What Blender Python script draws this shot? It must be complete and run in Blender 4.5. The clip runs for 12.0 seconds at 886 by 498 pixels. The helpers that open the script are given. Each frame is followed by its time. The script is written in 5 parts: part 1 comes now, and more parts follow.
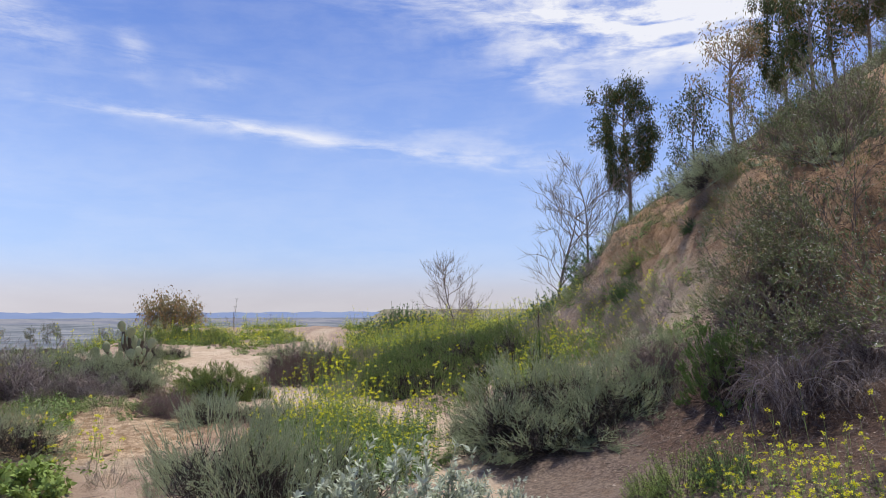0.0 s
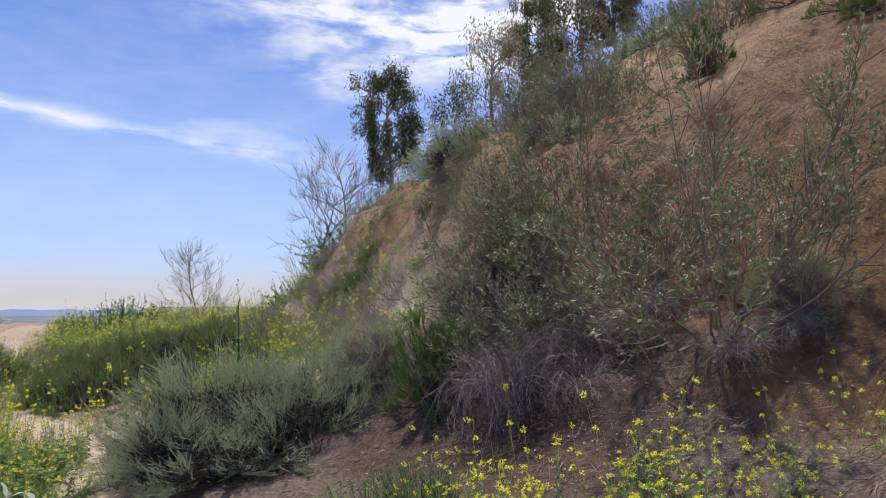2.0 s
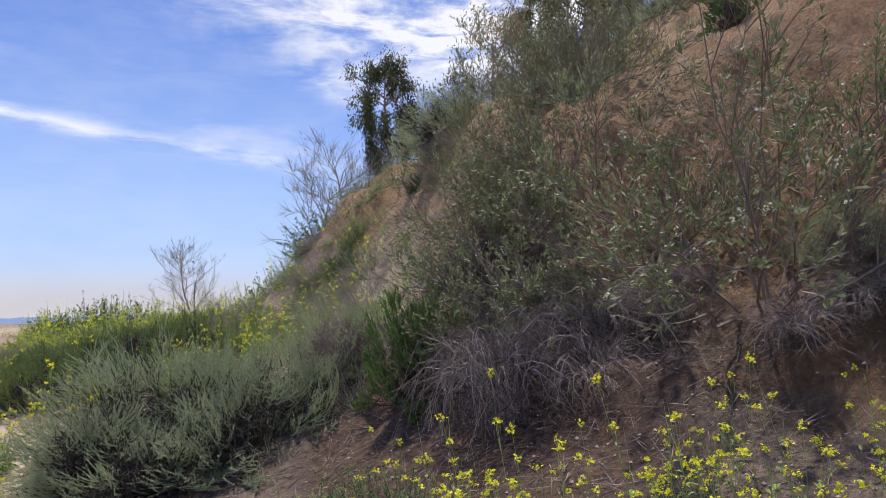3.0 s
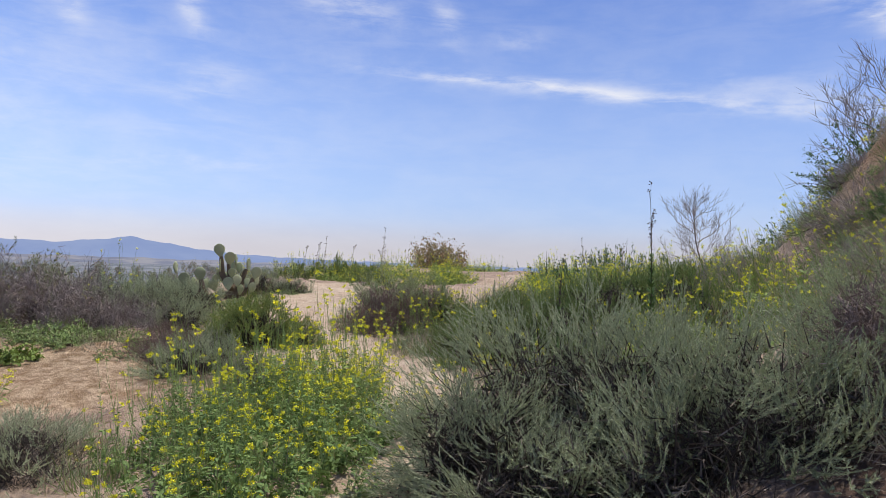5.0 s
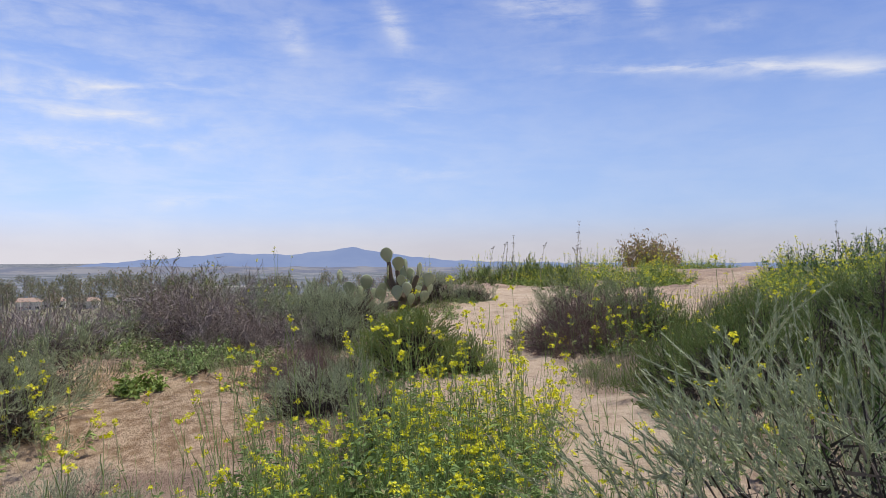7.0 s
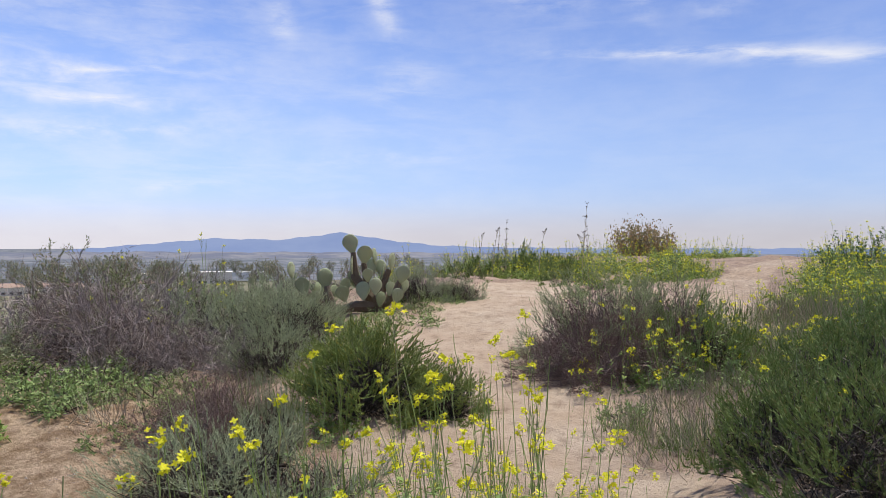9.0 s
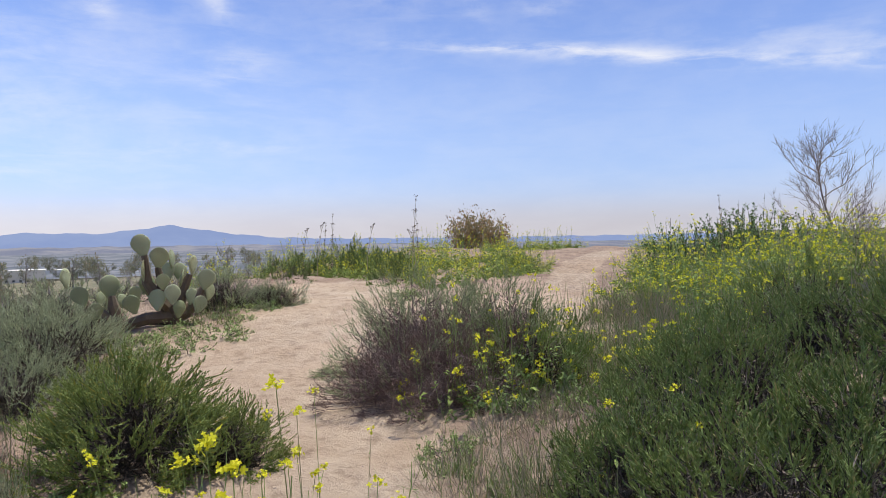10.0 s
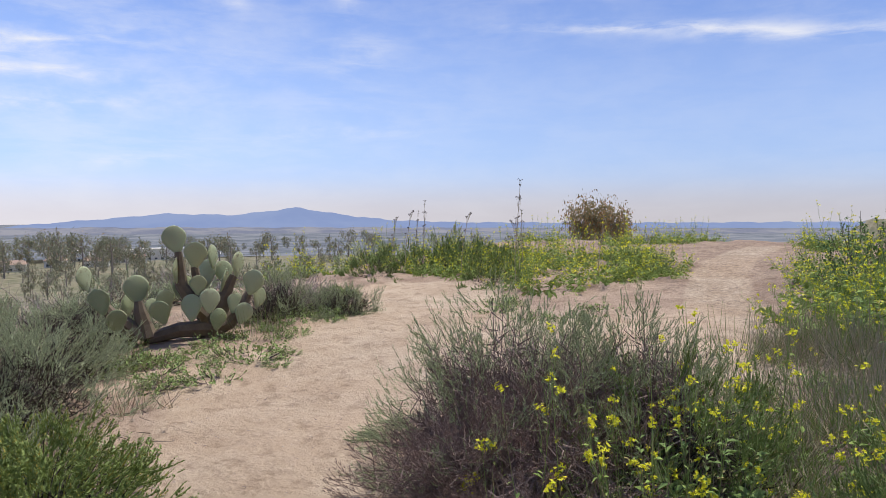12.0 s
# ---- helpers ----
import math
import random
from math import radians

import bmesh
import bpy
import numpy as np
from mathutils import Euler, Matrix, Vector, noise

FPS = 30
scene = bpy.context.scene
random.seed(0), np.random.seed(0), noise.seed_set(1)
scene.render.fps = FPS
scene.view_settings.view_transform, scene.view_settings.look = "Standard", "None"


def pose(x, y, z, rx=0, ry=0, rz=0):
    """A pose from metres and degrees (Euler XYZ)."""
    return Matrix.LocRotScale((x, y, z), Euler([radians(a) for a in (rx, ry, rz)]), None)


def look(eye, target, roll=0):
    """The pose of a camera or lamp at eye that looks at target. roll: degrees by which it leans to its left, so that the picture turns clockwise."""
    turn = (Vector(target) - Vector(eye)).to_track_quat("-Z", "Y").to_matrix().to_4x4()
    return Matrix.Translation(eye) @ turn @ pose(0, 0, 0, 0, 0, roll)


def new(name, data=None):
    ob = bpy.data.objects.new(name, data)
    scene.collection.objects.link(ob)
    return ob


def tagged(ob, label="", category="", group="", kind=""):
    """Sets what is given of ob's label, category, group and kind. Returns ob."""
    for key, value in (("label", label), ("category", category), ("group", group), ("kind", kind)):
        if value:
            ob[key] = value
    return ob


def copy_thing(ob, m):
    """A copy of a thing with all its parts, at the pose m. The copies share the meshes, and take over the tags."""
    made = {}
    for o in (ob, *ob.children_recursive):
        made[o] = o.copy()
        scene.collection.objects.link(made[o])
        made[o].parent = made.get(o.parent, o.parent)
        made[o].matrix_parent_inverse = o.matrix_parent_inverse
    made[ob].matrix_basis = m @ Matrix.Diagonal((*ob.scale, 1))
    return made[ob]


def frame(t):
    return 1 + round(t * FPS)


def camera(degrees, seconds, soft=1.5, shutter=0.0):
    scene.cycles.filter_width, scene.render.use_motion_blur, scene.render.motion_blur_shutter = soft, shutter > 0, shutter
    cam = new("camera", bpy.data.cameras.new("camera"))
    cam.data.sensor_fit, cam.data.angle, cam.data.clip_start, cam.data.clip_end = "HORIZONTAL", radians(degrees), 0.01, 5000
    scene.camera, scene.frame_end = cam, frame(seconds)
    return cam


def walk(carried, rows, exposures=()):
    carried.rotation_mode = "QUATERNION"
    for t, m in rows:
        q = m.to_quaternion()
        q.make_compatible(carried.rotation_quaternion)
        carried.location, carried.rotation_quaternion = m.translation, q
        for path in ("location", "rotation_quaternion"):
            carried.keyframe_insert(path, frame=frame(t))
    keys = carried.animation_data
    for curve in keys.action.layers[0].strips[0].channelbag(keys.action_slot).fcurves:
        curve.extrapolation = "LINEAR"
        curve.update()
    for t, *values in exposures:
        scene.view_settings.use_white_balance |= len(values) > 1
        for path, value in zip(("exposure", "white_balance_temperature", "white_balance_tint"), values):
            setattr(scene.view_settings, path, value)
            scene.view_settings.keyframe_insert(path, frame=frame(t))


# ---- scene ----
cam = camera(61.7, 12.0, soft=0.7)
METRES, EYE, TILT, LEAN, TURN = 13.0, 1.6, 4.6, 0.0, 0.0
ROWS = [
    (0.0, 0.0, 0.0, 0.0, -0.0, 0.0, -0.0),
    (0.5, 0.019, 0.0258, -0.0038, -4.13, 0.71, -0.39),
    (1.0, 0.0381, 0.0544, -0.0082, -7.4, 0.12, -1.21),
    (1.5, 0.0587, 0.0889, -0.012, -13.83, -0.86, -1.71),
    (2.0, 0.0824, 0.1212, -0.0184, -16.92, 0.06, -1.49),
    (2.5, 0.1035, 0.1577, -0.0291, -18.16, 0.7, -1.17),
    (4.5, 0.1537, 0.3386, -0.0611, 9.77, -2.3, 0.37),
    (5.0, 0.151, 0.3851, -0.0622, 22.83, -3.32, -0.42),
    (5.5, 0.1369, 0.4224, -0.0641, 27.84, -3.19, 0.44),
    (6.0, 0.1226, 0.4625, -0.0679, 30.81, -1.94, 1.26),
    (6.5, 0.1077, 0.504, -0.0738, 37.31, -1.42, 3.04),
    (8.5, 0.0117, 0.6555, -0.0829, 39.13, -4.9, 3.14),
    (9.0, -0.014, 0.6886, -0.0843, 37.67, -4.0, 2.76),
    (9.5, -0.0285, 0.7215, -0.0851, 29.75, -4.36, 2.55),
    (10.0, -0.0366, 0.7555, -0.0832, 25.31, -5.33, 2.75),
    (10.5, -0.0459, 0.792, -0.0816, 21.83, -4.26, 2.23),
    (11.0, -0.0519, 0.8307, -0.0836, 23.68, -5.13, 1.82),
    (11.5, -0.0691, 0.8593, -0.0847, 30.95, -6.39, 2.7),
    (12.0, -0.0927, 0.8904, -0.0869, 34.4, -6.11, 2.7),
]
walk(cam, [(t, pose(0, 0, EYE, TILT, LEAN, TURN) @ pose(METRES * x, METRES * y, METRES * z, 90 + pitch, roll, yaw)) for t, x, y, z, yaw, pitch, roll in ROWS],
     exposures=((0.0, 0.0), (1.5, 0.06), (2.5, 0.12), (4.5, 0.0), (5.5, -0.10), (6.5, -0.16), (8.5, -0.08), (10.0, 0.0), (12.0, -0.06)))

# ---- light ----
SUN_AZ, SUN_EL = -8.0, 68.0      # degrees left of +y, degrees up
sun_way = Vector((-math.sin(radians(SUN_AZ)) * math.cos(radians(SUN_EL)), math.cos(radians(SUN_AZ)) * math.cos(radians(SUN_EL)), math.sin(radians(SUN_EL))))
sun = new("sun", bpy.data.lights.new("sun", "SUN"))
sun.data.energy, sun.data.angle, sun.data.color = 5.0, radians(2.0), (1.0, 0.95, 0.86)
sun.matrix_world = look(sun_way * 50, (0, 0, 0))


class Nodes:
    """Short hand for node trees."""

    def __init__(self, tree):
        self.tree = tree
        tree.nodes.clear()

    def add(self, kind, **given):
        node = self.tree.nodes.new(kind)
        for key, value in given.items():
            setattr(node, key, value)
        return node

    def put(self, socket, value):
        if isinstance(value, bpy.types.NodeSocket):
            self.tree.links.new(value, socket)
        elif isinstance(value, tuple) and len(value) == 3 and socket.type == "RGBA":
            socket.default_value = (*value, 1)
        else:
            socket.default_value = value

    def math(self, op, a, b=0.0, clamp=False):
        node = self.add("ShaderNodeMath", operation=op, use_clamp=clamp)
        self.put(node.inputs[0], a)
        self.put(node.inputs[1], b)
        return node.outputs[0]

    def mix(self, fac, a, b, blend="MIX"):
        node = self.add("ShaderNodeMix", data_type="RGBA", blend_type=blend)
        self.put(node.inputs[0], fac)
        self.put(node.inputs[6], a)
        self.put(node.inputs[7], b)
        return node.outputs[2]

    def span(self, value, a, b, c=0.0, d=1.0):
        node = self.add("ShaderNodeMapRange", interpolation_type="SMOOTHSTEP")
        for k, v in enumerate((value, a, b, c, d)):
            self.put(node.inputs[k], v)
        return node.outputs[0]

    def noise(self, vector, scale, detail=4.0, rough=0.55):
        node = self.add("ShaderNodeTexNoise")
        if vector is not None:
            self.put(node.inputs["Vector"], vector)
        self.put(node.inputs["Scale"], scale)
        self.put(node.inputs["Detail"], detail)
        self.put(node.inputs["Roughness"], rough)
        return node.outputs[0]

    def add_z(self, vector):
        node = self.add("ShaderNodeSeparateXYZ")
        self.put(node.inputs[0], vector)
        return node.outputs[2]

    def combine(self, x, y, z):
        node = self.add("ShaderNodeCombineXYZ")
        for k, v in enumerate((x, y, z)):
            self.put(node.inputs[k], v)
        return node.outputs[0]


# sky: clear blue, a dusty band over the horizon and thin cirrus
world = bpy.data.worlds.new("sky")
scene.world = world
world.use_nodes = True
n = Nodes(world.node_tree)
sky = n.add("ShaderNodeTexSky", sky_type="NISHITA", sun_disc=False, sun_elevation=radians(SUN_EL), sun_rotation=radians(-SUN_AZ), altitude=200.0, air_density=1.0, dust_density=0.6, ozone_density=2.5)
coord = n.add("ShaderNodeTexCoord").outputs["Generated"]
split = n.add("ShaderNodeSeparateXYZ")
n.put(split.inputs[0], coord)
sx, sy, sz = split.outputs
az = n.math("MULTIPLY", n.math("ARCTAN2", sx, sy), 57.2958)      # degrees to the right
el = n.math("MULTIPLY", n.math("ARCSINE", sz), 57.2958)
flow = n.combine(n.math("MULTIPLY", az, 0.035), n.math("MULTIPLY", el, 0.22), 0.0)
warp = n.noise(flow, 1.2, 3.0)
fibre = n.noise(n.combine(n.math("MULTIPLY", az, 0.11), n.math("ADD", n.math("MULTIPLY", el, 0.42), n.math("MULTIPLY", warp, 2.2)), 3.0), 1.6, 7.0, 0.6)
puff = n.noise(n.combine(n.math("MULTIPLY", az, 0.10), n.math("MULTIPLY", el, 0.22), n.math("MULTIPLY", warp, 0.8)), 1.7, 6.0, 0.6)


def cloud(u, v, long, wide, turn, strength):
    """A soft patch of cirrus round azimuth u and elevation v, its length turned by so many degrees."""
    du, dv = n.math("SUBTRACT", az, u), n.math("SUBTRACT", n.math("ADD", el, n.math("MULTIPLY", n.math("SUBTRACT", warp, 0.5), 1.6)), v)
    c, s = math.cos(radians(turn)), math.sin(radians(turn))
    a = n.math("DIVIDE", n.math("ADD", n.math("MULTIPLY", du, c), n.math("MULTIPLY", dv, s)), long)
    b = n.math("DIVIDE", n.math("SUBTRACT", n.math("MULTIPLY", dv, c), n.math("MULTIPLY", du, s)), wide)
    r = n.math("ADD", n.math("MULTIPLY", a, a), n.math("MULTIPLY", b, b))
    return n.math("MULTIPLY", n.math("EXPONENT", n.math("MULTIPLY", r, -1.0)), strength)


cover = None
for patch in ((-9, 12.6, 14, 0.65, -6, 0.8), (-20, 13.8, 8, 0.4, -3, 0.6), (6, 11.4, 8, 0.7, -3, 0.55), (2, 13.0, 10, 0.9, -5, 0.3),
              (9, 21.5, 9, 3.0, -12, 1.2), (8, 17.0, 3.2, 1.1, -25, 0.9), (20, 22.5, 8, 4.0, 5, 2.2), (26, 30, 14, 6, 5, 1.2), (-3, 27, 10, 4, -10, 0.7),
              (-23, 17.9, 1.0, 1.8, 25, 0.6), (-31, 19.0, 4.0, 1.6, -15, 0.8), (-17.5, 16.6, 2.0, 0.6, 0, 0.45), (-42.5, 17.6, 0.8, 2.2, 30, 0.8), (-50, 16.5, 0.9, 1.3, 20, 0.6),
              (-64, 11.8, 7, 0.8, 5, 0.8), (-63, 10.0, 6, 0.5, -2, 0.7), (-64, 8.0, 7, 0.6, 3, 0.8), (-57, 4.1, 3, 0.4, 8, 0.6), (-42, 6.6, 5, 0.5, 2, 0.4), (-41, 12.3, 2.5, 1.4, 20, 0.35),
              (-66, 10, 26, 10, 0, 0.30), (-90, 20, 25, 7, 5, 0.8), (90, 30, 40, 9, -5, 0.8), (160, 25, 50, 8, 4, 0.7)):
    one = cloud(*patch)
    cover = one if cover is None else n.math("ADD", cover, one)
cover = n.math("ADD", cover, 0.10)
veil = n.math("MULTIPLY", cover, n.span(n.math("ADD", n.math("MULTIPLY", fibre, 0.65), n.math("MULTIPLY", puff, 0.55)), 0.42, 0.82), clamp=True)
base = n.mix(n.span(el, 0.0, 24.0, 0.68, 0.06), n.mix(1.0, sky.outputs[0], (0.69, 0.85, 1.37), "MULTIPLY"), (5.9, 7.6, 11.0))
base = n.mix(n.span(el, -1.0, 5.0, 0.85, 0.0), base, (7.3, 7.1, 7.7))
base = n.mix(n.span(el, 0.2, 3.4, 0.55, 0.0), base, (6.5, 5.9, 6.0))
side = n.span(az, -75.0, -10.0, 1.20, 0.90)
base = n.mix(1.0, base, n.combine(side, side, side), "MULTIPLY")
base = n.mix(n.math("MULTIPLY", veil, 0.9), base, (9.4, 9.4, 9.8))
back = n.add("ShaderNodeBackground")
n.put(back.inputs[0], base)
back.inputs[1].default_value = 0.10
n.put(n.add("ShaderNodeOutputWorld").inputs[0], back.outputs[0])

# ---- materials ----
def material(name, build):
    m = bpy.data.materials.new(name)
    m.use_nodes = True
    t = Nodes(m.node_tree)
    build(t)
    return m


def finish(t, colour, rough=0.8, relief=None, depth=0.02, through_light=None, metal=0.0, spec=0.3):
    p = t.add("ShaderNodeBsdfPrincipled")
    t.put(p.inputs["Base Color"], colour)
    t.put(p.inputs["Roughness"], rough)
    t.put(p.inputs["Metallic"], metal)
    t.put(p.inputs["Specular IOR Level"], spec)
    if relief is not None:
        b = t.add("ShaderNodeBump")
        t.put(b.inputs["Height"], relief)
        b.inputs["Distance"].default_value = depth
        b.inputs["Strength"].default_value = 1.0
        t.put(p.inputs["Normal"], b.outputs[0])
    out = p.outputs[0]
    if through_light:
        tr = t.add("ShaderNodeBsdfTranslucent")
        t.put(tr.inputs[0], colour)
        mx = t.add("ShaderNodeMixShader")
        mx.inputs[0].default_value = through_light
        t.put(mx.inputs[1], out)
        t.put(mx.inputs[2], tr.outputs[0])
        out = mx.outputs[0]
    t.put(t.add("ShaderNodeOutputMaterial").inputs[0], out)


def place(t):
    return t.add("ShaderNodeNewGeometry").outputs["Position"]


def leafy(name, dark, light, dry=None, share=0.0, let_through=0.22, rough=0.7):
    """Leaves: each one its own shade between dark and light, a share of them dry, and a slow drift over the plant."""
    def build(t):
        g = t.add("ShaderNodeNewGeometry")
        own = g.outputs["Random Per Island"]
        drift = t.noise(g.outputs["Position"], 1.7, 3.0)
        f = t.math("ADD", t.math("MULTIPLY", own, 0.6), t.math("MULTIPLY", drift, 0.7), clamp=True)
        c = t.mix(f, dark, light)
        if dry:
            c = t.mix(t.math("LESS_THAN", t.math("FRACT", t.math("MULTIPLY", own, 7.31)), share), c, dry)
        ob = t.add("ShaderNodeObjectInfo").outputs["Random"]
        c = t.mix(t.math("MULTIPLY", ob, 0.35), c, t.mix(0.5, c, dark))
        finish(t, c, rough, through_light=let_through, spec=0.2)
    return material(name, build)


def barky(name, dark, light, scale=60.0):
    def build(t):
        g = t.add("ShaderNodeNewGeometry")
        f = t.math("ADD", t.math("MULTIPLY", t.noise(g.outputs["Position"], scale, 5.0), 0.8), t.math("MULTIPLY", g.outputs["Random Per Island"], 0.3), clamp=True)
        finish(t, t.mix(f, dark, light), 0.9, t.noise(g.outputs["Position"], scale * 3, 3.0), 0.002)
    return material(name, build)


def earth(t):
    at = t.add("ShaderNodeAttribute", attribute_name="zones")
    s = t.add("ShaderNodeSeparateColor")
    t.put(s.inputs[0], at.outputs["Color"])
    path, bank, litter = s.outputs
    p = place(t)
    big, mid, fine, grit = t.noise(p, 0.45, 5.0), t.noise(p, 2.6, 6.0), t.noise(p, 24.0, 5.0, 0.65), t.noise(p, 130.0, 3.0, 0.6)
    sand = t.mix(t.span(mid, 0.3, 0.7), (0.425, 0.325, 0.23), (0.53, 0.425, 0.315))
    sand = t.mix(t.span(big, 0.35, 0.7, 0.0, 0.5), sand, (0.47, 0.335, 0.225))
    soil = t.mix(t.span(mid, 0.3, 0.7), (0.29, 0.205, 0.15), (0.44, 0.335, 0.25))
    rust = t.mix(t.span(big, 0.35, 0.65), (0.45, 0.27, 0.15), (0.60, 0.41, 0.25))
    # a bed of red clay in the steep stretch of the bank beside the trail's start
    yard = t.add("ShaderNodeSeparateXYZ")
    t.put(yard.inputs[0], p)
    clay = t.mix(t.span(mid, 0.32, 0.68), (0.17, 0.09, 0.048), (0.38, 0.225, 0.125))
    rust = t.mix(t.math("MULTIPLY", t.span(t.math("ADD", yard.outputs[1], t.math("MULTIPLY", big, 3.0)), 11.2, 9.4), 0.85), rust, clay)
    straw = t.mix(t.span(fine, 0.35, 0.7), (0.065, 0.046, 0.038), (0.21, 0.155, 0.125))
    c = t.mix(t.math("ADD", bank, t.math("MULTIPLY", t.math("SUBTRACT", mid, 0.5), 0.5), clamp=True), soil, rust)
    c = t.mix(t.span(t.math("ADD", path, t.math("MULTIPLY", t.math("SUBTRACT", mid, 0.5), 0.5)), 0.3, 0.7), c, sand)
    c = t.mix(t.math("MULTIPLY", t.span(t.math("ADD", litter, t.math("MULTIPLY", t.math("SUBTRACT", fine, 0.5), 0.9)), 0.45, 0.75), 0.88), c, straw)
    c = t.mix(t.span(grit, 0.62, 0.75, 0.0, 0.4), c, (0.72, 0.62, 0.52))
    c = t.mix(t.span(fine, 0.62, 0.8, 0.0, 0.4), c, (0.20, 0.13, 0.09))
    # dark litter brown under the brush and on the near bank, shade painted in
    litter_shade = t.mix(t.span(fine, 0.35, 0.7), (0.05, 0.03, 0.023), (0.14, 0.085, 0.062))
    c = t.mix(t.span(t.math("ADD", at.outputs["Alpha"], t.math("MULTIPLY", t.math("SUBTRACT", fine, 0.5), 0.8)), 0.3, 0.6, 0.0, 0.9), c, litter_shade)
    wild = t.add("ShaderNodeAttribute", attribute_name="wild").outputs["Fac"]
    scrub = t.mix(t.span(t.noise(p, 0.12, 6.0, 0.7), 0.4, 0.6), (0.13, 0.135, 0.075), (0.26, 0.225, 0.15))
    c = t.mix(wild, c, scrub)
    clod = t.noise(p, 7.0, 10.0, 0.72)
    # hollows between clods coloured dark, painting in the shade of crevices
    c = t.mix(t.math("MULTIPLY", t.span(clod, 0.50, 0.36), t.math("ADD", 0.40, t.math("MULTIPLY", bank, 0.2))), c, (0.15, 0.095, 0.06))
    # a spot of bare ochre earth beside the trail
    spot = t.add("ShaderNodeAttribute", attribute_name="ochre").outputs["Fac"]
    bare = t.mix(t.span(clod, 0.40, 0.62), (0.36, 0.235, 0.13), (0.68, 0.50, 0.325))
    c = t.mix(t.span(t.math("ADD", spot, t.math("MULTIPLY", t.math("SUBTRACT", mid, 0.5), 0.7)), 0.3, 0.75, 0.0, 0.9), c, bare)
    layer = t.noise(t.combine(0.0, 0.0, t.math("ADD", t.math("MULTIPLY", t.add_z(p), 3.2), t.math("MULTIPLY", mid, 0.8))), 1.0, 4.0, 0.6)
    c = t.mix(t.math("MULTIPLY", t.math("MULTIPLY", bank, t.span(layer, 0.52, 0.66)), 0.5), c, (0.30, 0.15, 0.08))
    h = t.math("ADD", t.math("ADD", t.math("MULTIPLY", fine, 0.35), t.math("MULTIPLY", grit, 0.14)), t.math("ADD", t.math("MULTIPLY", mid, 0.6), t.math("MULTIPLY", clod, t.math("ADD", t.math("MULTIPLY", bank, 4.5), 0.8))))
    finish(t, c, 0.95, h, 0.05, spec=0.15)


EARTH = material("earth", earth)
SAGE = leafy("sage_leaf", (0.165, 0.195, 0.11), (0.55, 0.60, 0.385), (0.36, 0.31, 0.22), 0.05, 0.22)
RUSTY_LEAF = leafy("rusty_dry_leaf", (0.085, 0.055, 0.05), (0.32, 0.215, 0.185), (0.40, 0.33, 0.26), 0.10, 0.05)
SAGE_SOFT = leafy("soft_sage_leaf", (0.14, 0.175, 0.085), (0.50, 0.56, 0.32), (0.38, 0.31, 0.21), 0.08, 0.22)
# inner dry leaves, coloured near black to paint the shade of hollows
SHADED_OLD_LEAF = leafy("shaded_old_leaf", (0.022, 0.018, 0.015), (0.085, 0.068, 0.055), (0.22, 0.18, 0.15), 0.15, 0.0)
SAGE_GREEN = leafy("green_sage_leaf", (0.075, 0.12, 0.033), (0.265, 0.34, 0.115), (0.36, 0.31, 0.14), 0.07, 0.18)
PALE = leafy("pale_leaf", (0.30, 0.34, 0.25), (0.54, 0.58, 0.46), None, 0.0, 0.25)
GREEN = leafy("green_leaf", (0.12, 0.185, 0.04), (0.34, 0.44, 0.12), (0.30, 0.26, 0.10), 0.05)
MID_GREEN = leafy("mid_green_leaf", (0.07, 0.125, 0.035), (0.24, 0.34, 0.11), (0.30, 0.27, 0.12), 0.05)
DARK_GREEN = leafy("dark_green_leaf", (0.05, 0.10, 0.03), (0.14, 0.23, 0.07), None)
OLIVE_GREEN = leafy("olive_green_leaf", (0.11, 0.165, 0.042), (0.36, 0.43, 0.145), (0.50, 0.42, 0.10), 0.06, 0.2)
OLIVE = leafy("olive_leaf", (0.075, 0.10, 0.04), (0.29, 0.33, 0.15), (0.40, 0.33, 0.22), 0.18, 0.12)
MUSTARD_STEM = leafy("mustard_stem", (0.17, 0.25, 0.07), (0.42, 0.52, 0.20), (0.40, 0.36, 0.20), 0.12, 0.2)
HERB = leafy("herb_leaf", (0.16, 0.25, 0.07), (0.38, 0.48, 0.19), (0.42, 0.38, 0.20), 0.08)
PETAL = leafy("yellow_petal", (0.60, 0.62, 0.04), (0.92, 0.86, 0.06), None, 0.0, 0.35)
BLOSSOM = leafy("white_blossom", (0.62, 0.58, 0.48), (0.80, 0.78, 0.70), (0.45, 0.36, 0.26), 0.3, 0.3)
GUM = leafy("gum_leaf", (0.035, 0.055, 0.02), (0.12, 0.15, 0.055), (0.28, 0.17, 0.08), 0.10, 0.22)
# leaves of the valley trees, paled to put the distance haze into their colour
GUM_HAZED = leafy("hazed_gum_leaf", (0.15, 0.16, 0.10), (0.31, 0.31, 0.20), (0.32, 0.24, 0.15), 0.15, 0.3)
GUM_DRY = leafy("dry_gum_leaf", (0.16, 0.15, 0.07), (0.36, 0.30, 0.18), (0.42, 0.25, 0.12), 0.3, 0.4)
TWIG = barky("dead_twig", (0.18, 0.147, 0.138), (0.47, 0.40, 0.38))
TWIG_BROWN = barky("brown_twig", (0.10, 0.074, 0.06), (0.32, 0.25, 0.205))
# dark wood and seed heads; deepened to paint shade inside dead mounds
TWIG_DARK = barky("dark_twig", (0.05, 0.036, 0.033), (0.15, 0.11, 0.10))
RUSTY_TWIG = barky("rusty_twig", (0.13, 0.092, 0.084), (0.33, 0.25, 0.215))
BARK = barky("bark", (0.16, 0.13, 0.11), (0.38, 0.33, 0.29), 9.0)
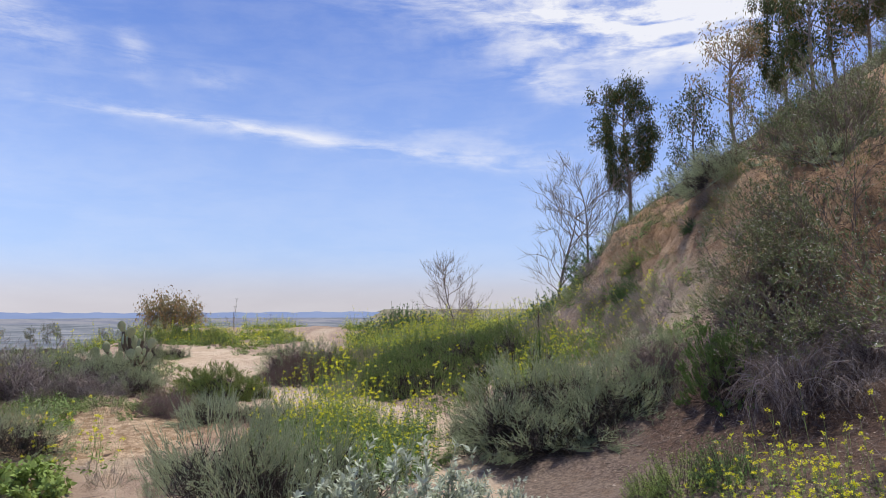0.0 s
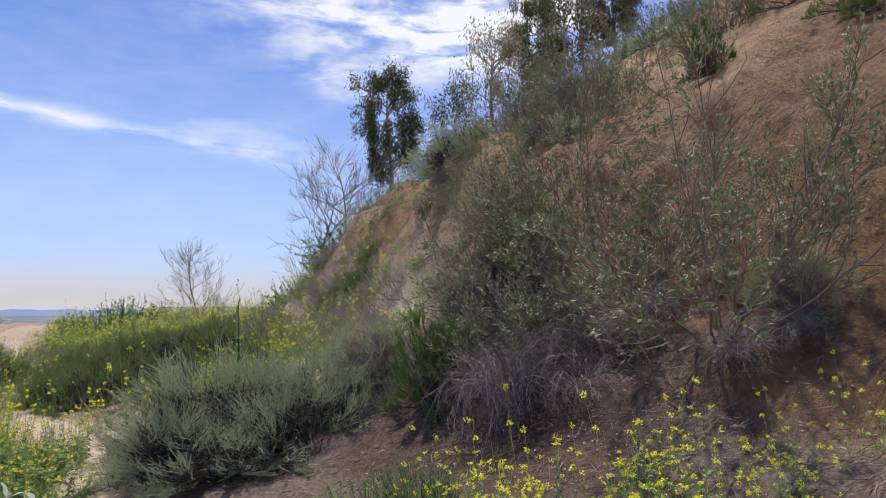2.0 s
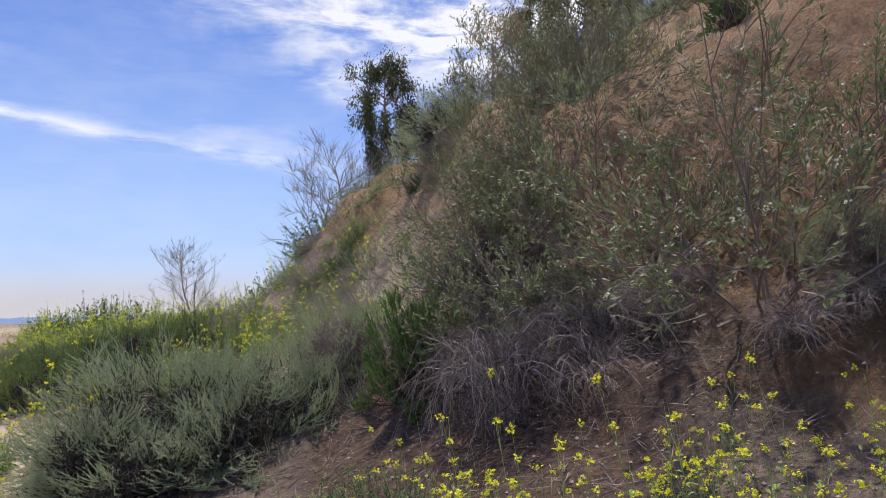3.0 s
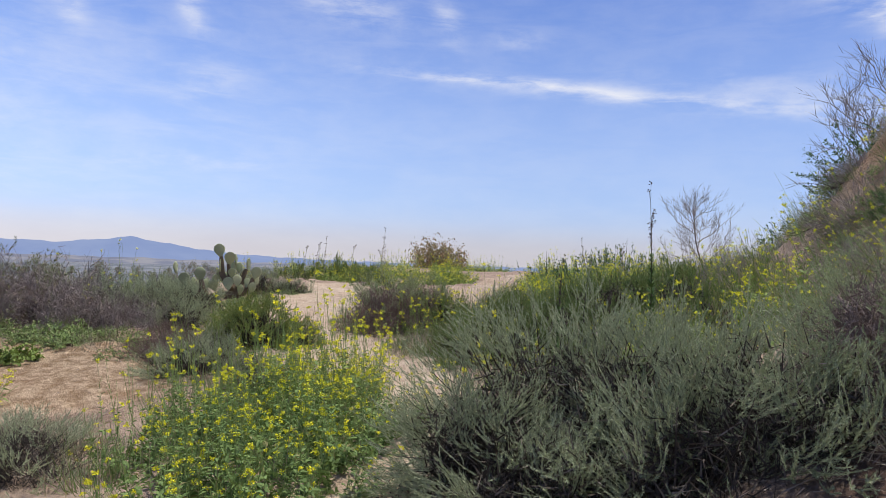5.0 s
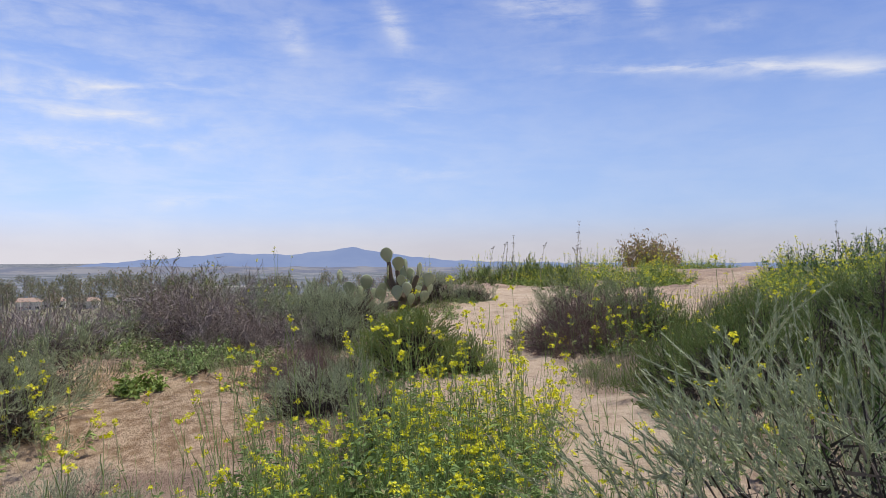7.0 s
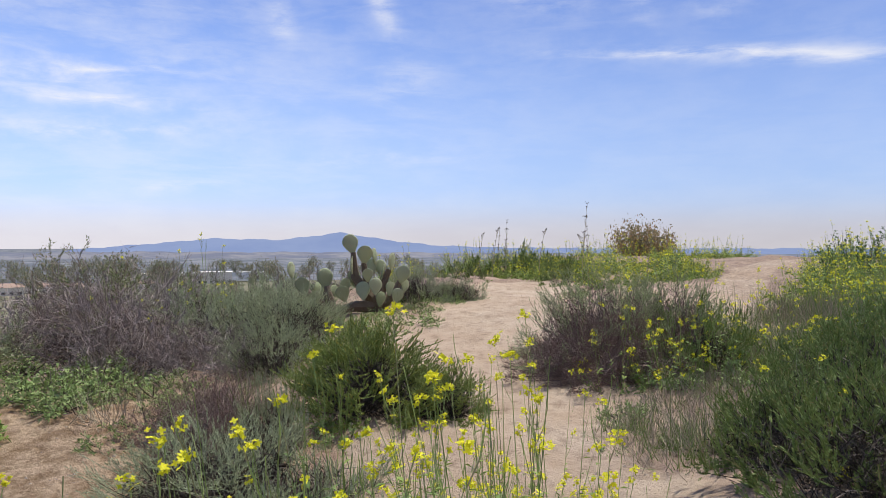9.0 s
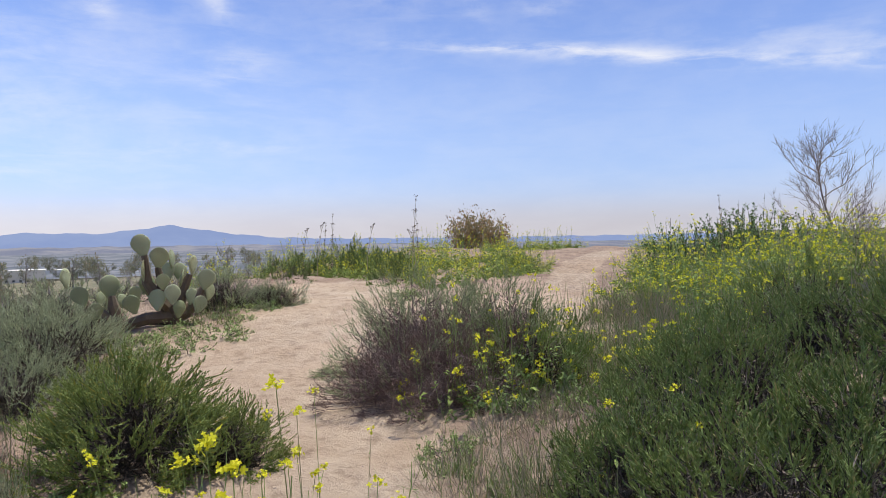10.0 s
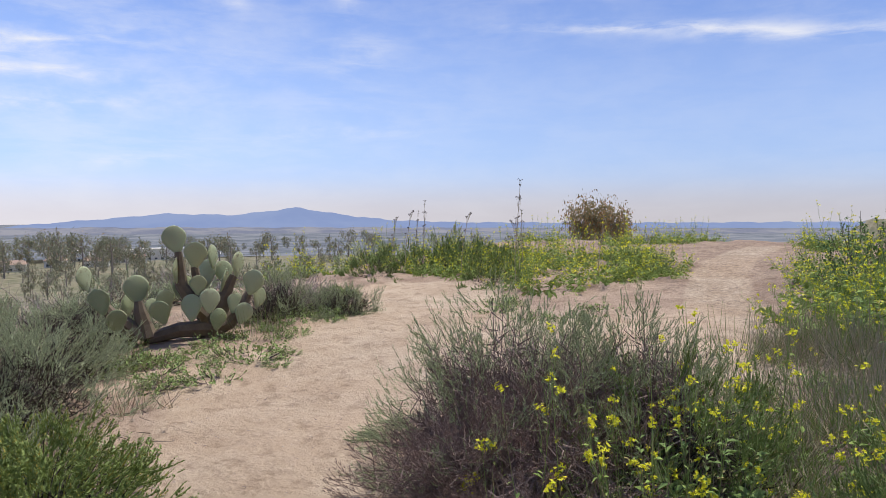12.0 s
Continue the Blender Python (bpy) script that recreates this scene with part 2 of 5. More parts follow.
STRAW = barky("straw", (0.30, 0.25, 0.17), (0.52, 0.45, 0.33))
STONE = barky("stone", (0.28, 0.215, 0.16), (0.55, 0.46, 0.37), 30.0)
# ---- shape of the land (metres) ----
def smooth(a, b, v):
    s = np.clip((np.asarray(v, float) - a) / (b - a), 0.0, 1.0)
    return s * s * (3 - 2 * s)


def bump(x, y, cx, cy, rx, ry):
    return np.exp(-(((x - cx) / rx) ** 2 + ((y - cy) / ry) ** 2))


def toe_distance(x, y):
    """How far a place lies up the hill from its foot."""
    return (x - 2.0) * 0.996 + (y - 8.0) * 0.087 + 0.24 * np.sin(y * 0.9 + 0.6) + 0.08 * np.sin(y * 2.3) - 0.45 * np.clip(y - 14.8, 0.0, 9.0)


def ground_height(x, y):
    x, y = np.asarray(x, float), np.asarray(y, float)
    z = np.zeros(np.broadcast(x, y).shape)
    for k in (-0.6, 0.0, 0.6):
        z = z + np.interp(y + k, [-30, 0, 4, 9, 12, 14.3, 17, 20, 24, 27, 33], [0.1, 0, -0.22, -0.22, 0.0, 0.16, 0.48, 0.66, 0.88, 0.98, 0.3]) / 3
    z = z + 0.12 * bump(x, y, -8.5, 14.2, 3.2, 1.9) - 0.25 * bump(x, y, -3.6, 8.0, 2.0, 2.5)
    z = z - 2.6 * smooth(8.2, 16, -x)
    d = toe_distance(x, y)
    near = np.interp(d, [-1.2, 0, 1.7, 2.3, 3.2, 3.9, 4.6, 6, 30, 60], [0, 0.28, 1.0, 1.36, 2.15, 2.95, 3.75, 4.8, 21.4, 36])
    far = np.interp(d, [-3.5, -1.5, 0, 0.8, 1.5, 2.3, 4, 30, 60], [0, 0.2, 0.52, 1.0, 1.75, 2.95, 3.9, 20.9, 36])
    w = smooth(7.5, 10.0, y)
    far = far + 0.65 * smooth(1.9, 2.5, d) * bump(x, y, 4.6, 11.4, 1.3, 1.3)
    hill = (near * (1 - w) + far * w) * (1 - smooth(45, 90, y)) * (1 - smooth(26, 44, y) * (1 - smooth(6, 12, d)))
    away = np.maximum(y - 28, -x - 14)
    drop = (-14 * smooth(0, 90, away) - 14 * smooth(0, 600, away)) * (1 - smooth(0, 6, d))
    return z + hill + drop



# ---- mesh helpers ----
class Geo:
    """Collects loose tris and quads, and makes one mesh of them."""

    def __init__(self):
        self.tri, self.quad = [], []

    def mesh(self, name, mat, soft=False):
        tri = np.concatenate(self.tri) if self.tri else np.zeros((0, 3, 3))
        quad = np.concatenate(self.quad) if self.quad else np.zeros((0, 4, 3))
        co = np.concatenate([tri.reshape(-1, 3), quad.reshape(-1, 3)]).astype(np.float32)
        me = bpy.data.meshes.new(name)
        me.vertices.add(len(co))
        me.vertices.foreach_set("co", co.ravel())
        me.loops.add(len(co))
        me.loops.foreach_set("vertex_index", np.arange(len(co), dtype=np.int32))
        me.polygons.add(len(tri) + len(quad))
        me.polygons.foreach_set("loop_start", np.concatenate([np.arange(len(tri)) * 3, len(tri) * 3 + np.arange(len(quad)) * 4]).astype(np.int32))
        me.update(calc_edges=True)
        me.materials.append(mat)
        return me

    def tubes(self, P, R, sides=3):
        """P: n lines of k points; R: their radii, n by k."""
        if not len(P):
            return
        T = np.gradient(P, axis=1)
        T /= np.linalg.norm(T, axis=2, keepdims=True) + 1e-9
        ref = np.where(np.abs(T[:, :1, 2:3]) > 0.9, np.array([1.0, 0, 0]), np.array([0, 0, 1.0]))
        A = np.cross(T, np.broadcast_to(ref, T.shape))
        A /= np.linalg.norm(A, axis=2, keepdims=True) + 1e-9
        B = np.cross(T, A)
        rings = []
        for k in range(sides):
            a = 2 * math.pi * k / sides
            rings.append(P + R[..., None] * (math.cos(a) * A + math.sin(a) * B))
        for k in range(sides):
            a, b = rings[k], rings[(k + 1) % sides]
            self.quad.append(np.stack([a[:, :-1], b[:, :-1], b[:, 1:], a[:, 1:]], 2).reshape(-1, 4, 3))

    def ribbons(self, P, width, rng):
        """Thin stems as flat strips, each turned its own way."""
        T = unit(P[:, -1] - P[:, 0])
        W = (across(rng, T)[:, None] * width[..., None])
        a, b = P - W, P + W
        self.quad.append(np.stack([a[:, :-1], b[:, :-1], b[:, 1:], a[:, 1:]], 2).reshape(-1, 4, 3))

    def spikes(self, P, width, rng):
        """Short straight shoots, one face each."""
        v = P[:, -1] - P[:, 0]
        d = unit(v)
        self.blades(P[:, 0], d, across(rng, d), np.linalg.norm(v, axis=1), np.full(len(P), width))

    def blades(self, p, d, w, length, width):
        """Narrow leaves with one face each, broad at the foot."""
        s = w * (width / 2)[:, None]
        self.tri.append(np.stack([p - s, p + s, p + d * length[:, None]], 1))

    def leaves(self, p, d, w, length, width, sag=0.15):
        """Pointed oval leaves, folded out of two tris each as one bent quad."""
        mid = p + d * (length * 0.45)[:, None]
        s = w * (width / 2)[:, None]
        tip = p + d * length[:, None]
        tip[:, 2] -= sag * length
        self.quad.append(np.stack([p, mid + s, tip, mid - s], 1))


def unit(v):
    return v / (np.linalg.norm(v, axis=-1, keepdims=True) + 1e-9)


def across(rng, d):
    return unit(np.cross(d, unit(rng.normal(size=d.shape))))


def along(P, s):
    """Points and ways at s (0 to 1), n by m, on n lines of k points."""
    k = P.shape[1] - 1
    f = np.clip(s * k, 0, k - 1e-6)
    i = f.astype(int)
    r = np.arange(len(P))[:, None]
    a, b = P[r, i], P[r, i + 1]
    return a + (b - a) * (f - i)[..., None], unit(b - a)


def part(name, me, parent, label=""):
    ob = new(name, me)
    ob.parent = parent
    return tagged(ob, label) if label else ob


def thing(name, parts, label, category, group=""):
    """A plant: an Empty at its foot with its parts under it."""
    top = tagged(new(name), label, category, group)
    for key, me in parts:
        tagged(part(key, me, top), kind="" if key == "trunk" else "stuff")
    return top


def on_ground(x, y, size=1.0, turn=0.0, sink=0.02, tall=1.0):
    m = Matrix.LocRotScale((x, y, float(ground_height(x, y)) - sink), Euler((0, 0, radians(turn))), None)
    return m, (size, size, size * tall)


def plant(kind, x, y, size=1.0, turn=None, label="", tall=1.0, tilt=(0, 0), sink=0.02):
    """Sets a copy of one of the forms of a kind of plant on the ground; the first of each form is used itself."""
    pool = KINDS[kind]
    pool["count"] += 1
    form = pool["forms"][pool["count"] % len(pool["forms"])]
    turn = (pool["count"] * 137.5) % 360 if turn is None else turn
    m, scale = on_ground(x, y, size, turn, sink, tall)
    # lean half way with the slope
    gx, gy = (float(ground_height(x + 0.3, y) - ground_height(x - 0.3, y)) / 0.6, float(ground_height(x, y + 0.3) - ground_height(x, y - 0.3)) / 0.6)
    lean_by = 0.0 if "tree" in kind or kind in ("gum", "stalk", "spire") else 0.55
    up = Vector((-gx * lean_by, -gy * lean_by, 1.0)).normalized()
    m = Matrix.Translation(m.translation) @ Vector((0, 0, 1)).rotation_difference(up).to_matrix().to_4x4() @ m.to_3x3().to_4x4()
    m = m @ Euler((radians(tilt[0]), radians(tilt[1]), 0)).to_matrix().to_4x4()
    if not form["used"]:
        form["used"] = True
        ob = form["ob"]
        ob.matrix_basis = m
    else:
        ob = copy_thing(form["ob"], m)
    ob.scale = scale
    if label:
        ob["label"] = label
    if kind_group.get(kind):
        ob["group"] = kind_group[kind]
    return ob


KINDS = {}
kind_group = {"gum": "gum trees on the ridge", "bare_tree": "leafless trees on the ridge", "valley_tree": "trees in the valley", "spire": "dark weeds behind the sagebrush", "pale_sage": "white sage by the trail"}


def kind(name, forms):
    KINDS[name] = {"count": -1, "forms": [{"ob": f, "used": False} for f in forms]}


# ---- kinds of plants ----
def arcs(rng, n, foot, reach, height, k=6, droop=0.25, low=0.0, jitter=0.12):
    """n stems from a foot disc to a dome, curved upward first."""
    a = rng.uniform(0, 2 * math.pi, n)
    u = rng.uniform(low, 1, n) ** 0.8
    r = np.sqrt(rng.uniform(0, 1, n))
    base_p = np.stack([foot * r * np.cos(a + 0.5 * rng.normal(size=n)), foot * r * np.sin(a + 0.5 * rng.normal(size=n)), np.zeros(n)], 1)
    el = np.arccos(np.clip(1 - u * 1.02, -0.02, 1))          # 0 upright, 90 degrees flat
    size = 1 + np.clip(rng.normal(size=n), -1.6, 1.1) * jitter
    tip = np.stack([reach * np.sin(el) * np.cos(a) * size, reach * np.sin(el) * np.sin(a) * size, height * (np.cos(el) * 0.9 + 0.1) * size], 1)
    bend = base_p * 0.4 + tip * np.array([0.55, 0.55, 0.35]) + rng.normal(size=(n, 3)) * 0.05 * reach
    bend[:, 2] += -droop * 0.3 * height * np.sin(el)
    s = np.linspace(0, 1, k)[None, :, None]
    P = (1 - s) ** 2 * base_p[:, None] + 2 * s * (1 - s) * bend[:, None] + s ** 2 * tip[:, None]
    lift = np.zeros_like(P)
    lift[:, :, 2] = (s[..., 0] ** 3) * 0.10 * height
    return P + lift


def sprout(rng, P, m, low, high, length, spread, k=4, rise=0.3):
    """m side shoots on each line."""
    n = len(P)
    s = rng.uniform(low, high, (n, m))
    p, d = along(P, s)
    p, d = p.reshape(-1, 3), d.reshape(-1, 3)
    out = unit(d + spread * across(rng, d) + np.array([0, 0, rise]))
    size = length * rng.uniform(0.5, 1.2, len(p)) * (1.15 - 0.5 * s.reshape(-1))
    t = np.linspace(0, 1, k)[None, :, None]
    Q = p[:, None] + out[:, None] * size[:, None, None] * t
    Q = Q + across(rng, out)[:, None] * (t * (t - 1)) * 0.35 * size[:, None, None]
    Q[:, :, 2] += (t[..., 0] ** 2) * rise * 0.3 * size[:, None]
    return Q


def cone(P, a, b):
    return np.linspace(a, b, P.shape[1])[None].repeat(len(P), 0)


def sagebrush(seed, reach, height, count, per, leaf_mat, label, stem_mat=SHADED_OLD_LEAF, leaf=0.030, thick=0.006, upright=0.55, plume=0.30, holes=0.18, lobes=((0, 0, 1.0),), shoots=2, core=1.0, bushy=0.85, under=-0.10, fan=12, caves=(), stray=0.22):
    """A lumpy cushion, or several grown together: fans of feathery plumes that sweep outward and then up, over inner
    wood coloured dark as hollow shade.
    """
    rng = np.random.default_rng(seed)
    wood, foliage = Geo(), Geo()
    starts, lines = [], []
    t = np.linspace(0, 1, 6)[None, :, None]
    for dx, dy, f in lobes:
        tufts = max(12, int(count * f * f / fan))
        size = np.array([reach * f, reach * f, height * f])
        # the fans stand evenly over the cushion, each with its own reach
        k = np.arange(tufts) + rng.uniform(-0.4, 0.4, tufts)
        c = under + (1.0 - under) * (k + 0.5) / tufts
        a = k * 2.39996 + rng.normal(size=tufts) * 0.25
        si = np.sqrt(np.clip(1 - c * c, 0, 1))
        u = np.stack([si * np.cos(a), si * np.sin(a), c], 1)
        q = rng.uniform(0, 6.3, 6)
        lump = 0.13 * np.clip(rng.normal(size=tufts), -1.8, 1.2) + 0.06 * np.sin(2 * a + q[0] + 2 * c) + 0.07 * np.sin(5 * a + q[1]) * np.sin(5 * c + q[2])
        hollow = np.sin(3 * a + q[4] + 3 * c) * np.sin(7 * c + 2 * a + q[5])
        keep = (hollow < 1 - 2.6 * holes) | (c > 0.75)
        for cx, cy, cz, cr in caves:
            keep &= np.linalg.norm(u * size * (1 + lump)[:, None] + np.array([dx, dy, 0]) - np.array([cx, cy, cz]), axis=1) > cr
        u, lump = u[keep], lump[keep]
        outward = unit(u * np.array([1, 1, 0.55]) + 0.2 * rng.normal(size=u.shape))
        rise = unit(u * np.array([1, 1, 0.4]) * (1.05 - upright) + np.array([0, 0, upright]) + 0.18 * rng.normal(size=u.shape))
        long = plume * reach * rng.uniform(0.8, 1.25, len(u))[:, None]
        foot = u * size * (1 + lump)[:, None] - outward * long * 0.62 - rise * long * 0.5
        # each plume leaves its bough a little further out and higher
        m = fan
        r = lambda v: np.repeat(v, m, 0)
        step = rng.uniform(-0.35, 0.6, (len(u) * m, 1))
        o = r(foot) + r(outward) * r(long) * step * 0.75 + rng.normal(size=(len(u) * m, 3)) * 0.045 * reach * f
        first = unit(r(outward) + 0.42 * rng.normal(size=o.shape))
        last = unit(r(rise) + stray * rng.normal(size=o.shape))
        L = r(long) * rng.uniform(0.6, 1.02, (len(o), 1)) * (1.0 - 0.3 * step)
        p1 = o + first * L * 0.52
        p2 = p1 + last * L * 0.64
        P = (1 - t) ** 2 * o[:, None] + 2 * t * (1 - t) * p1[:, None] + t ** 2 * p2[:, None] + np.array([dx, dy, 0])
        P[:, :, 2] = np.maximum(P[:, :, 2], 0.015 + 0.03 * rng.uniform(0, 1, (len(P), 1)))
        lines.append(P)
        # old dry leaves and twigs fill the inside, dark to paint in hollow shade
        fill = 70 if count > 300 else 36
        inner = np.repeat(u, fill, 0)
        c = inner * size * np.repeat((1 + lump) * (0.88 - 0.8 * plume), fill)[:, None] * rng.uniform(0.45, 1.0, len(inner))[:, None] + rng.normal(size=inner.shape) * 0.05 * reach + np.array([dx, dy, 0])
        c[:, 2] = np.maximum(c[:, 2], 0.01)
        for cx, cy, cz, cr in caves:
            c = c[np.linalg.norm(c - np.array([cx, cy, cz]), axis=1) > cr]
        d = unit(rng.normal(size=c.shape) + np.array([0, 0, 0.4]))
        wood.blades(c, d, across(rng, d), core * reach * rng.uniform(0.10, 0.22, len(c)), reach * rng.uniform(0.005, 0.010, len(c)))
        # boughs from the root to each fan
        some = foot + outward * long * 0.5 + np.array([dx, dy, 0])
        some[:, 2] = np.maximum(some[:, 2], 0.02)
        root = np.stack([rng.normal(size=len(some)) * 0.08 * reach * f + dx, rng.normal(size=len(some)) * 0.08 * reach * f + dy, np.full(len(some), -0.02)], 1)
        bend = root * 0.45 + some * np.array([0.55, 0.55, 0.3]) + rng.normal(size=some.shape) * 0.04 * reach
        bend[:, 2] = np.maximum(bend[:, 2], 0.02)
        starts.append((1 - t) ** 2 * root[:, None] + 2 * t * (1 - t) * bend[:, None] + t ** 2 * some[:, None])
    W, P = np.concatenate(starts), np.concatenate(lines)
    if count > 300:
        wood.tubes(W, cone(W, 0.007, 0.002), 3)
    else:
        wood.ribbons(W, cone(W, 0.010, 0.004), rng)
    foliage.ribbons(P[:, 1::2], cone(P[:, 1::2], thick * 0.4, thick * 0.25), rng)
    sets = [(P, 0.12, per)]
    if shoots:
        Q = sprout(rng, P, shoots, 0.25, 0.9, 0.30 * plume * reach, 0.5, rise=upright * 0.6)
        sets.append((Q, 0.05, max(4, int(per * 0.3))))
    for L, lo, m in sets:
        s = rng.uniform(lo, 1.0, (len(L), m))
        p, d = along(L, s)
        p, d = p.reshape(-1, 3), d.reshape(-1, 3)
        w = across(rng, d)
        way = unit(d + bushy * rng.uniform(0.35, 1.0, (len(p), 1)) * np.cross(d, w) + np.array([0, 0, 0.1]))
        foliage.blades(p, way, w, leaf * rng.uniform(0.6, 1.3, len(p)) * (1.2 - 0.55 * s.reshape(-1)), thick * rng.uniform(0.7, 1.3, len(p)))
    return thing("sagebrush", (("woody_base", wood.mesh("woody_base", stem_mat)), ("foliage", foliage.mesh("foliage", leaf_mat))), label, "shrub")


def petals(rng, geo, tips, each, spread, size):
    """Heads of small four-petalled flowers round stem tips."""
    c = np.repeat(tips, each, 0) + rng.normal(size=(len(tips) * each, 3)) * spread * np.array([1, 1, 0.8])
    up = unit(rng.normal(size=c.shape) * 0.6 + np.array([0, 0, 0.8]))
    a = across(rng, up)
    b = np.cross(up, a)
    s = (size * rng.uniform(0.7, 1.2, len(c)))[:, None]
    for x, y in ((a, b), (b, a)):
        geo.quad.append(np.stack([c + x * s + y * s * 0.32 + up * s * 0.2, c + x * s - y * s * 0.32 + up * s * 0.2, c - x * s - y * s * 0.32 + up * s * 0.2, c - x * s + y * s * 0.32 + up * s * 0.2], 1))


def mustard(seed, reach, height, stalks, leafy_low, heads, label, flower=0.0062, leaf_mat=GREEN, each=16, side=4, leaf=1.0, head=0.0095):
    """Branching green stalks, lobed leaves low down, and yellow heads."""
    rng = np.random.default_rng(seed)
    stems, foliage, flowers = Geo(), Geo(), Geo()
    P = arcs(rng, stalks, reach * 0.5, reach, height, low=0.0, droop=0.0, jitter=0.16)
    P[:, :, 2] *= rng.uniform(0.42, 1.25, (len(P), 1))
    if stalks > 20 or each > 6:
        stems.tubes(P, cone(P, 0.0030, 0.0013))
    else:
        stems.ribbons(P, cone(P, 0.005, 0.002), rng)
    Q = sprout(rng, P, side, 0.45, 0.95, 0.22 * height, 0.5, rise=0.7)
    stems.ribbons(Q, cone(Q, 0.0022, 0.0012), rng)
    pods, d = along(Q, rng.uniform(0.1, 0.95, (len(Q), 3)))
    pods, d = pods.reshape(-1, 3), d.reshape(-1, 3)
    stems.blades(pods, unit(d + 0.3 * across(rng, d)), across(rng, d), rng.uniform(0.012, 0.022, len(pods)), np.full(len(pods), 0.003))
    tips = np.concatenate([P[:, -1], Q[:, -1]])
    tips = tips[rng.permutation(len(tips))[:int(len(tips) * heads)]]
    petals(rng, flowers, tips, each, head, flower)
    if leafy_low:
        p, d = along(P, rng.uniform(0.03, 0.78, (len(P), leafy_low)))
        p, d = p.reshape(-1, 3), d.reshape(-1, 3)
        w = across(rng, d)
        way = unit(0.5 * d + np.cross(d, w) + np.array([0, 0, 0.1]))
        size = leaf * rng.uniform(0.03, 0.085, len(p)) * np.clip(1.25 - p[:, 2] / height, 0.35, 1.0)
        foliage.leaves(p, way, w, size, size * rng.uniform(0.22, 0.42, len(p)), 0.3)
    return thing("mustard_plant", (("stalk", stems.mesh("stalk", MUSTARD_STEM)), ("foliage", foliage.mesh("foliage", leaf_mat)), ("bloom", flowers.mesh("bloom", PETAL))), label, "wildflower")


def twiggy(name, seed, reach, height, stems_n, m1, m2, label, mat=TWIG, leaf_mat=None, leaf=0.018, leaves_n=0, blossoms=0, thick=0.007, rise=0.1, droop=0.6, wild=0.03):
    """A thicket of forked twigs, bare or thinly leaved."""
    rng = np.random.default_rng(seed)
    wood, fine, foliage, flowers = Geo(), Geo(), Geo(), Geo()
    P = arcs(rng, stems_n, reach * 0.25, reach, height, k=7, droop=droop, jitter=0.18)
    P[:, 1:-1] += rng.normal(size=P[:, 1:-1].shape) * wild * reach
    wood.tubes(P, cone(P, thick, thick * 0.35))
    Q = sprout(rng, P, m1, 0.25, 0.98, 0.42 * reach, 0.8, k=5, rise=rise)
    fine.ribbons(Q, cone(Q, thick * 0.45, thick * 0.2), rng)
    U = sprout(rng, Q, m2, 0.2, 1.0, 0.17 * reach, 0.9, k=3, rise=rise)
    fine.spikes(U, thick * 0.5, rng)
    made = [("branchwork", wood.mesh("branchwork", mat)), ("twig_tangle", fine.mesh("twig_tangle", mat))]
    if leaves_n:
        part_leafy = U[(U[:, -1, 2] > height * rng.uniform(0.25, 0.75, len(U))) & (rng.uniform(0, 1, len(U)) < 0.9)]
        p, d = along(part_leafy, rng.uniform(0.1, 1.0, (len(part_leafy), leaves_n)))
        p, d = p.reshape(-1, 3), d.reshape(-1, 3)
        w = across(rng, d)
        foliage.leaves(p, unit(d + 0.9 * np.cross(d, w)), w, leaf * rng.uniform(0.6, 1.3, len(p)), leaf * 0.42 * rng.uniform(0.7, 1.3, len(p)), 0.1)
        made.append(("foliage", foliage.mesh("foliage", leaf_mat)))
    if blossoms:
        tips = U[rng.permutation(len(U))[:blossoms], -1]
        petals(rng, flowers, tips, 3, 0.008, 0.007)
        made.append(("bloom", flowers.mesh("bloom", BLOSSOM)))
    return thing(name, made, label, "shrub")


